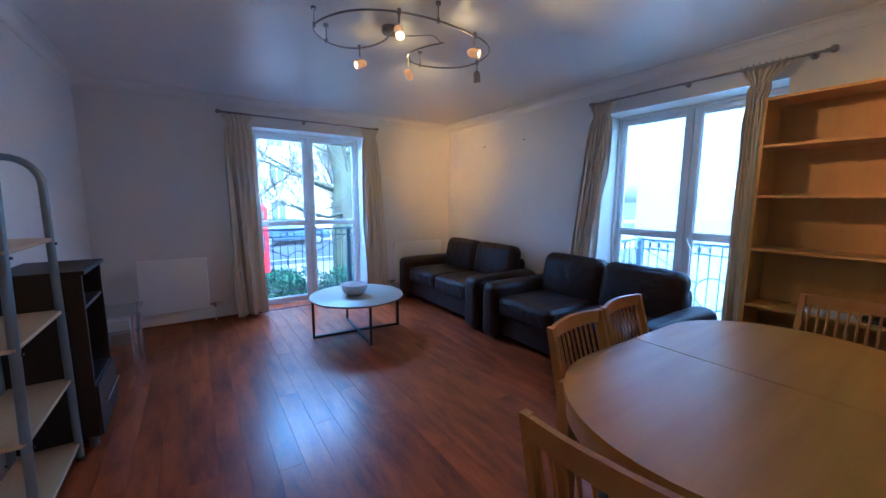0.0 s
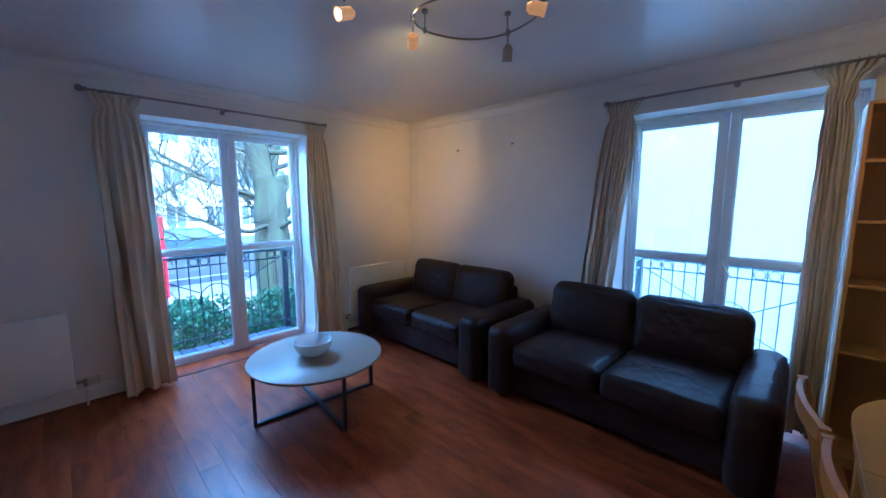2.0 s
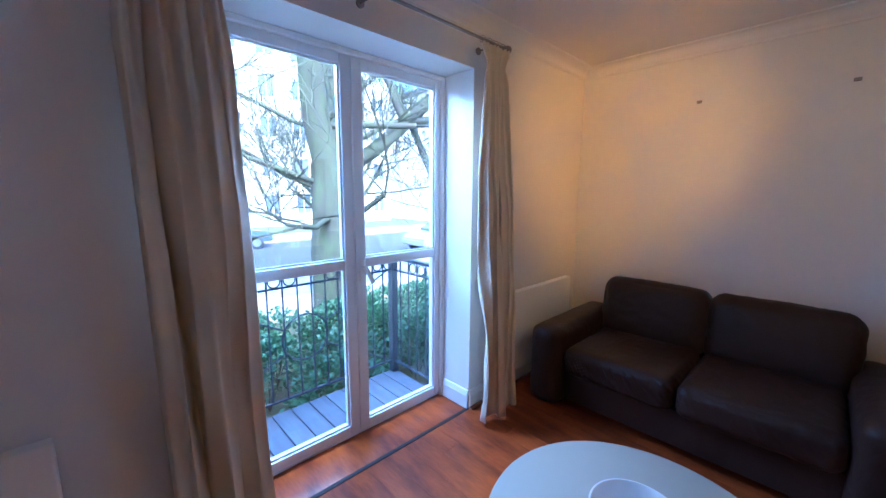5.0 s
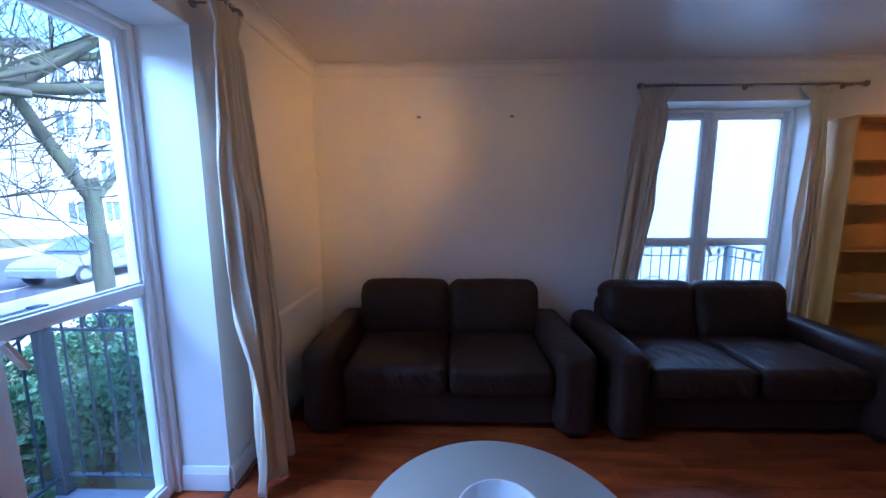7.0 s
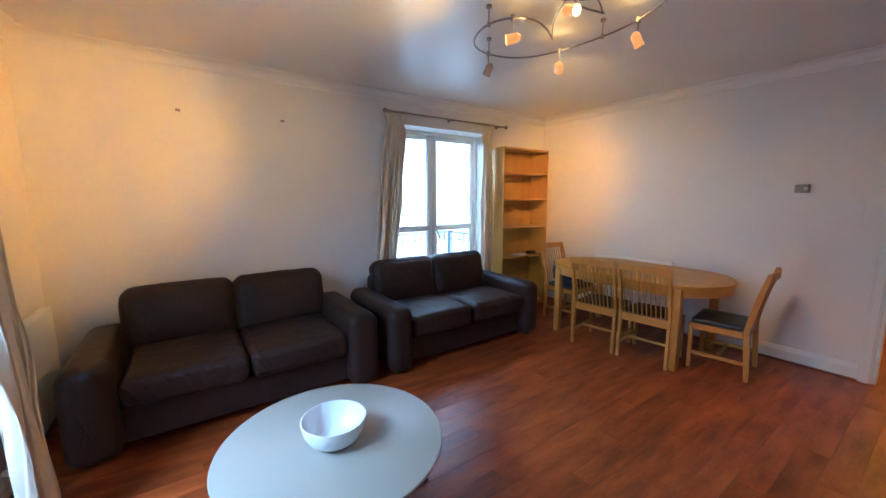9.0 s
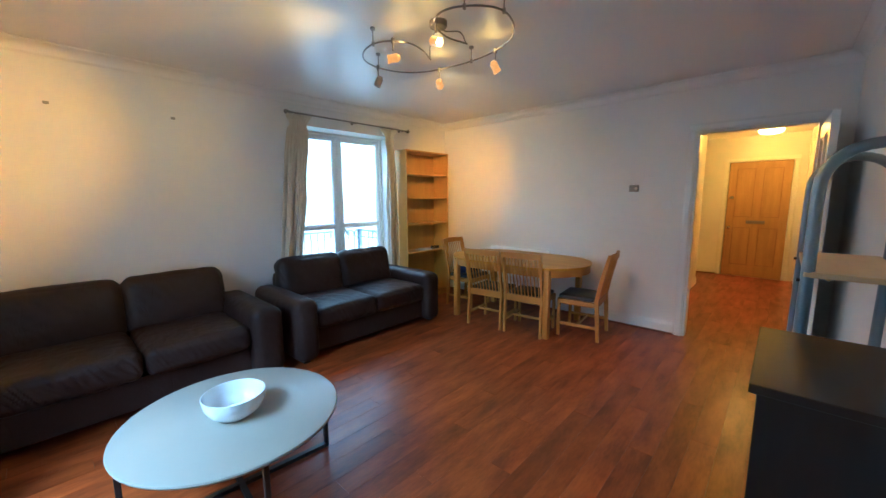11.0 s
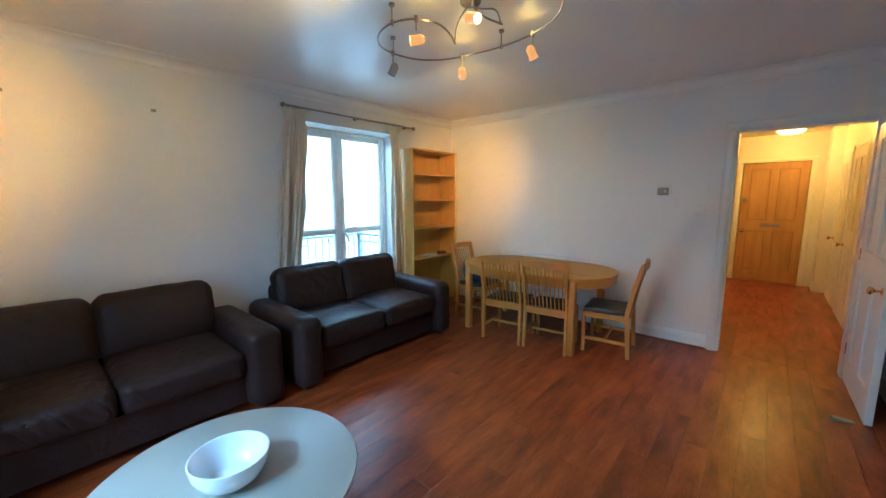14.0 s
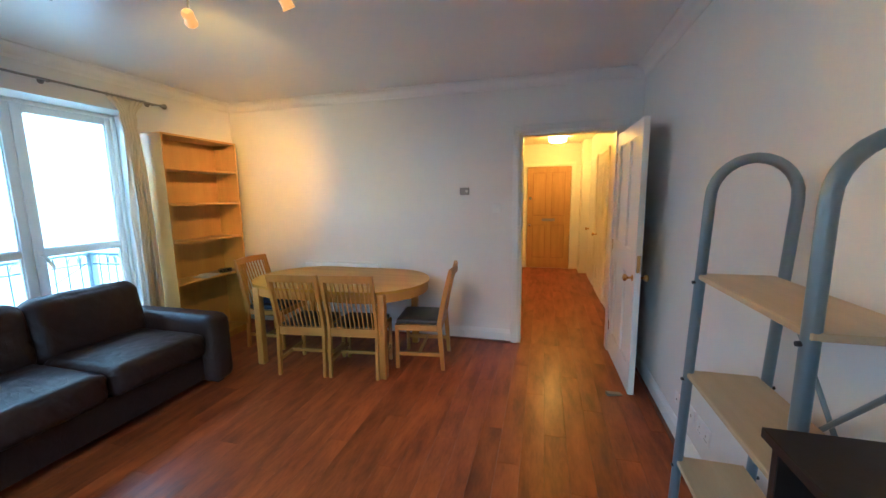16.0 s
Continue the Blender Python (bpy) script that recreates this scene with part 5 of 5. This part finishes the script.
def facade(name, label, x0, x1, y, h, floors, cols, material, depth=9.0):
    b = thing(name, label, "building", kind="structure")
    bm = bmesh.new()
    fh, cw = h / floors, (x1 - x0) / cols
    box(bm, (x0, y + 0.3, GZ), (x1, y + depth, GZ + h))
    for i in range(cols + 1):
        xx = x0 + i * cw
        box(bm, (max(x0, xx - cw * 0.24), y, GZ), (min(x1, xx + cw * 0.24), y + 0.299, GZ + h))
    for j in range(floors):
        z = GZ + j * fh
        for i in range(cols):
            a0, a1 = x0 + i * cw + cw * 0.24, x0 + (i + 1) * cw - cw * 0.24
            box(bm, (a0, y, z), (a1, y + 0.299, z + fh * 0.28))
            box(bm, (a0, y, z + fh * 0.82), (a1, y + 0.299, z + fh))
    part("wall", bm, material, b, smooth=None)
    part("parapet", bx((x0 - 0.2, y - 0.25, GZ + h), (x1 + 0.2, y + depth + 0.2, GZ + h + 0.5)), M_ROOF, b, smooth=None)
    g0 = bx((0, 0.18, 0), (cw * 0.52 - 0.01, 0.21, fh * 0.54 - 0.01))
    me = finish(g0, "pane")
    me.materials.append(M_DARKGL)
    g1 = bmesh.new()
    w_, h_ = cw * 0.52 - 0.01, fh * 0.54 - 0.01
    for q in ((0, 0, 0.07, h_), (w_ - 0.07, 0, w_, h_), (0.07, 0, w_ - 0.07, 0.07), (0.07, h_ - 0.07, w_ - 0.07, h_), (w_ / 2 - 0.03, 0.07, w_ / 2 + 0.03, h_ - 0.07)):
        box(g1, (q[0], 0.12, q[1]), (q[2], 0.178, q[3]))
    mf = finish(g1, "frame")
    mf.materials.append(M_UPVC)
    for j in range(floors):
        for i in range(cols):
            w = new("window", mf)
            w.parent = b
            w.location = (x0 + i * cw + cw * 0.24 + 0.005, y, GZ + j * fh + fh * 0.28 + 0.005)
            p = new("pane", me)
            p.parent = w
    return b


facade("apartment_building", "cream stone apartment building across the street", -14, 3.0, 36, 13, 4, 6, M_RENDER2)
facade("apartment_building", "tan brick apartment building across the street", 4.5, 22, 34, 15, 5, 7, M_BRICK2)
facade("apartment_building", "pale rendered apartment building far down the street", 24, 46, 30, 12, 4, 8, M_RENDER2)
facade("apartment_building", "cream terraced building far down the street", -40, -16, 34, 11, 3, 9, M_RENDER2)
neigh = tagged(part("neighbour_wall", bx((7.2, -8, GZ), (7.6, 4.2, 9.0)), M_MORTAR, None, "", None), "plain white rendered wall of the neighbouring building", "wall", kind="structure")


def parked_car(label, x, y, paint, turn=0.0, tall=0.0):
    """A parked hatchback; its length runs along x, its wheels stand on the road."""
    c = thing("parked_car", label, "car", pose(x, y, GZ + 0.006, 0, 0, turn))
    side = [(-2.05, 0.32), (-2.08, 0.62), (-1.98, 0.88), (-1.55, 0.95), (1.05, 0.93), (1.85, 0.80), (2.06, 0.62), (2.08, 0.34)]
    top = [(-1.88, 0.90), (-1.45, 1.38 + tall), (-0.6, 1.46 + tall), (0.25, 1.42 + tall), (1.05, 0.93)]

    def loft(profile, width, lean):
        bm = bmesh.new()
        zs = [z for _, z in profile]
        lo, hi = min(zs), max(zs)
        rows = [[bm.verts.new((px, w * (width - lean * (pz - lo) / (hi - lo)), pz)) for px, pz in profile] for w in (-1, 1)]
        n = len(profile)
        for i in range(n):
            bm.faces.new((rows[0][i], rows[0][(i + 1) % n], rows[1][(i + 1) % n], rows[1][i]))
        bm.faces.new(rows[0][::-1])
        bm.faces.new(rows[1])
        bmesh.ops.recalc_face_normals(bm, faces=bm.faces[:])
        bmesh.ops.bevel(bm, geom=bm.edges[:], offset=0.05, segments=2, affect="EDGES")
        return bm
    part("body", loft(side, 0.86, 0.04), paint, c)
    part("cabin", loft(top, 0.80, 0.16), paint, c)
    for w in (-1, 1):
        for x0, x1, x2, x3 in ((-1.42, -0.40, -0.42, -1.22), (-0.34, 0.72, 0.18, -0.36)):
            bm = bmesh.new()
            vs = [bm.verts.new((px, w * (py + o), pz)) for o in (0.0, 0.012) for px, py, pz in ((x0, 0.790, 0.98), (x1, 0.790, 0.98), (x2, 0.672, 1.36 + tall), (x3, 0.672, 1.36 + tall))]
            for f in ((0, 1, 2, 3), (7, 6, 5, 4), (0, 4, 5, 1), (1, 5, 6, 2), (2, 6, 7, 3), (3, 7, 4, 0)):
                bm.faces.new([vs[i] for i in f])
            bmesh.ops.recalc_face_normals(bm, faces=bm.faces[:])
            part("side_window", bm, M_DARKGL, c, "dark side window", None)
    for a, b in (((0.99, 1.00), (0.32, 1.39 + tall)), ((-1.86, 0.97), (-1.52, 1.33 + tall))):
        bm = bmesh.new()
        vs = [bm.verts.new((px + o * (1 if a[0] > 0 else -1), w, pz + o)) for o in (0.0, 0.03) for px, w, pz in ((a[0], -0.70, a[1]), (a[0], 0.70, a[1]), (b[0], 0.60, b[1]), (b[0], -0.60, b[1]))]
        for f in ((0, 1, 2, 3), (7, 6, 5, 4), (0, 4, 5, 1), (1, 5, 6, 2), (2, 6, 7, 3), (3, 7, 4, 0)):
            bm.faces.new([vs[i] for i in f])
        bmesh.ops.recalc_face_normals(bm, faces=bm.faces[:])
        part("windscreen", bm, M_DARKGL, c, "dark sloping glass", None)
    for px in (-1.30, 1.30):
        for w in (-1, 1):
            t = part("tyre", rod(bmesh.new(), (px, w * 0.70, 0.31), (px, w * 0.88, 0.31), 0.31, 24), M_BLACK, c, "black tyre")
            part("rim", rod(bmesh.new(), (px, w * 0.86, 0.31), (px, w * 0.89, 0.31), 0.19, 16), M_CHROME, t, "silver wheel rim")
    return c


M_CARBLUE = mat("dark_blue_car_paint", (0.05, 0.07, 0.11), 0.25, metal=0.3, vary=(0.06, 0.08, 0.12), scale=2)
M_CARSILVER = mat("silver_grey_car_paint", (0.30, 0.32, 0.36), 0.25, metal=0.4, vary=(0.27, 0.29, 0.33), scale=2)
parked_car("dark blue hatchback parked against the far kerb", 4.4, 22.95, M_CARBLUE, 0, 0.05)
parked_car("silver grey hatchback parked against the near kerb", 12.6, 16.4, M_CARSILVER, 180)


def tree(label, x, y, height, r, seed, lean=(0, 0), levels=4, fork=2.6):
    rng = random.Random(seed)
    t = thing("street_tree", label, "tree", pose(x, y, GZ))
    trunk, limbs = bmesh.new(), bmesh.new()
    top = Vector((lean[0], lean[1], fork))
    pts = smooth_path([(0, 0, 0), (lean[0] * 0.3, lean[1] * 0.3, fork * 0.45), top], 26)
    tube(trunk, pts, r, 28, radii=[r * (1.25 - 0.4 * i / (len(pts) - 1)) if i else r * 1.5 for i in range(len(pts))])
    for v in trunk.verts:
        out = Vector((v.co.x, v.co.y, 0)).normalized()
        ridge = abs(noise.noise(Vector((v.co.x * 9, v.co.y * 9, v.co.z * 2.2 + seed))))
        v.co += out * r * (0.16 * noise.noise(Vector((v.co.x * 3, v.co.y * 3, v.co.z * 1.5))) - 0.22 * ridge)
    def grow(p, d, length, rad, lev):
        n = 5
        q, cur, path, rr = p.copy(), d.copy(), [p.copy()], [rad]
        for i in range(n):
            cur = (cur + Vector((rng.uniform(-0.22, 0.22), rng.uniform(-0.22, 0.22), rng.uniform(-0.10, 0.20)))).normalized()
            q = q + cur * (length / n)
            if y + q.y < (7.9 if rad > 0.035 else 7.0):
                break
            path.append(q.copy())
            rr.append(rad * (1 - 0.55 * (i + 1) / n))
            if lev > 0 and i >= 1:
                for _ in range(3 if lev < levels - 1 else 2):
                    if rng.random() < (0.8 if lev > 1 else 0.45):
                        s = Vector((rng.uniform(-1, 1), rng.uniform(-1, 1), rng.uniform(-0.35, 0.7))).normalized()
                        grow(q, (cur * 0.75 + s * 0.8).normalized(), length * rng.uniform(0.45, 0.62), rr[-1] * 0.6, lev - 1)
        if len(path) < 2:
            return
        tube(limbs, path, rad, 6 if rad > 0.03 else 3, radii=[max(0.006, v) for v in rr])
    for k in range(12):
        a = 2.4 * k + rng.uniform(-0.4, 0.4)
        rise = rng.uniform(-0.15, 0.7)
        grow(top * 1.0 + Vector((0, 0, rng.uniform(-1.9, 0.6))), Vector((math.cos(a), math.sin(a), rise)).normalized(), height * rng.uniform(0.26, 0.36), r * rng.uniform(0.10, 0.16), levels - 1)
    for way, thick in (((-0.28, 0.1, 1.0), 0.72), ((0.8, -0.05, 0.62), 0.46), ((0.15, 0.6, 0.8), 0.36)):
        grow(top - Vector((0, 0, 0.35)), Vector(way).normalized(), height * 0.5, r * thick, levels - 1)
    part("trunk", trunk, M_BARK, t, smooth=80)
    part("branches", limbs, M_BARK, t, smooth=80)
    return t


tree("bare street tree with mossy trunk and spreading limbs", 3.0, 9.2, 10, 0.36, 5, fork=3.3)
tree("thinner bare tree further along the pavement", 5.5, 9.2, 7, 0.12, 11, levels=3, fork=3.0)
tree("bare tree on the far pavement", 2.6, 25.5, 9, 0.22, 8, levels=3)


def bush(label, x0, x1, y0, y1, z, count, seed):
    """A low evergreen shrub bed: stems and many small leaves on rounded clumps."""
    rng = random.Random(seed)
    t = thing("shrub", label, "shrub")
    verts, faces = [], []
    clumps = [(rng.uniform(x0, x1), rng.uniform(y0, y1), rng.uniform(0.35, 0.6)) for _ in range(int((x1 - x0) * (y1 - y0) * 2.2))]
    for _ in range(count):
        cx, cy, cr = rng.choice(clumps)
        d = Vector((rng.gauss(0, 1), rng.gauss(0, 1), abs(rng.gauss(0, 1)) - 0.2)).normalized()
        p = Vector((cx, cy, z - 0.45)) + d * cr * rng.uniform(0.75, 1.05)
        if p.z < GZ + 0.02:
            continue
        L, W = rng.uniform(0.045, 0.085), rng.uniform(0.02, 0.034)
        a = (d + Vector((rng.uniform(-1, 1), rng.uniform(-1, 1), rng.uniform(-0.4, 0.6))) * 0.9).normalized()
        s = a.cross(Vector((rng.uniform(-1, 1), rng.uniform(-1, 1), rng.uniform(-1, 1)))).normalized()
        nrm = a.cross(s)
        i = len(verts)
        verts += [p, p + a * L * 0.5 + s * W + nrm * 0.006, p + a * L, p + a * L * 0.5 - s * W + nrm * 0.006]
        faces += [(i, i + 1, i + 2), (i, i + 2, i + 3)]
    me = bpy.data.meshes.new("leaves")
    me.from_pydata([tuple(v) for v in verts], [], faces)
    me.materials.append(M_LEAF)
    o = new("leaves", me)
    o.parent = t
    tagged(o, kind="stuff")
    bm = bmesh.new()
    for cx, cy, cr in clumps:
        for _ in range(5):
            rod(bm, (cx, cy, GZ), (cx + rng.uniform(-cr, cr) * 0.8, cy + rng.uniform(-cr, cr) * 0.8, z - 0.45 + cr * 0.7), 0.008, 4, 0.003)
    part("stems", bm, M_BARK, t, smooth=None)
    return t


bush("dense low evergreen shrubs below the balcony", 0.2, 5.5, 6.6, 9.2, -0.27, 26000, 3)
bush("low evergreen shrubs along the garden edge", -5.0, -0.2, 7.4, 9.4, -0.45, 12000, 4)

# --- kiosk on the pavement
kiosk = thing("phone_kiosk", "tall red street kiosk with dark glazed panels on the pavement", "kiosk", pose(1.36, 14.2, GZ + 0.11, 0, 0, 4))
bm = bmesh.new()
for x in (-0.42, 0.42):
    for y in (-0.42, 0.42):
        box(bm, (x - 0.05, y - 0.05, 0), (x + 0.05, y + 0.05, 2.25), 0.006, 1)
for z0, z1 in ((0.0, 0.72), (1.30, 1.52), (2.08, 2.25)):
    box(bm, (-0.40, -0.40, z0), (0.40, 0.40, z1), 0.006, 1)
part("body", bm, M_RED, kiosk)
part("roof", lathe(bmesh.new(), [(0, 2.46), (0.25, 2.43), (0.45, 2.34), (0.52, 2.25), (0, 2.25)], 24), M_RED, kiosk)
for z0, z1 in ((0.72, 1.30), (1.52, 2.08)):
    for a in range(4):
        g = part("glazed_panel", bx((-0.368, -0.39, z0), (0.368, -0.375, z1)), M_DARKGL, kiosk, "dark glazed panel")
        g.matrix_basis = pose(0, 0, 0, 0, 0, 90 * a)

# --- floor boards --------------------------------------------------------------------------
rng = random.Random(7)
PW, PL = 0.127, 1.22
meshes = {}


def plank(x0, x1, y0, y1):
    key = (round(x1 - x0, 3), round(y1 - y0, 3))
    if key not in meshes:
        me = finish(bx((0.0004, 0.0004, -0.009), (key[0] - 0.0004, key[1] - 0.0004, 0.0), 0.0004, 1), "floor_board", None)
        me.materials.append(M_FLOOR)
        meshes[key] = me
    o = new("floor_board", meshes[key])
    o.location = (x0, y0, 0)
    o.parent = floor
    return o


x = XW
row = 0
while x < XE - 0.01:
    x1 = min(x + PW, XE)
    y = YS - 1.22 * ((row * 0.37) % 1.0) if x1 > D_W and x < D_E else YS - PL * ((row * 0.37) % 1.0)
    y = max(y, YS)
    first = PL * (1 - (row * 0.37) % 1.0)
    y1 = min(YS + max(first, 0.2), YN)
    while y < YN - 0.01:
        plank(x, x1, y, y1)
        y, y1 = y1, min(y1 + PL, YN)
        if YN - y1 < 0.12:
            y1 = YN
    x, row = x1, row + 1
x, row = XW, 0
while x < 1.2 - 0.01:
    x1 = min(x + PW, 1.2)
    lo = HALL_S
    hi = YS if (x >= D_W - 0.14 and x1 <= D_E + 0.14) else YS - 0.13
    if x >= HALL_E - 0.02:
        hi = -2.75
    y = lo
    y1 = lo + PL * (0.3 + (row * 0.41) % 0.7)
    while y < hi - 0.01:
        y1 = min(y1, hi)
        if hi - y1 < 0.1:
            y1 = hi
        plank(x, x1, y, y1)
        y, y1 = y1, y1 + PL
    x, row = x1, row + 1
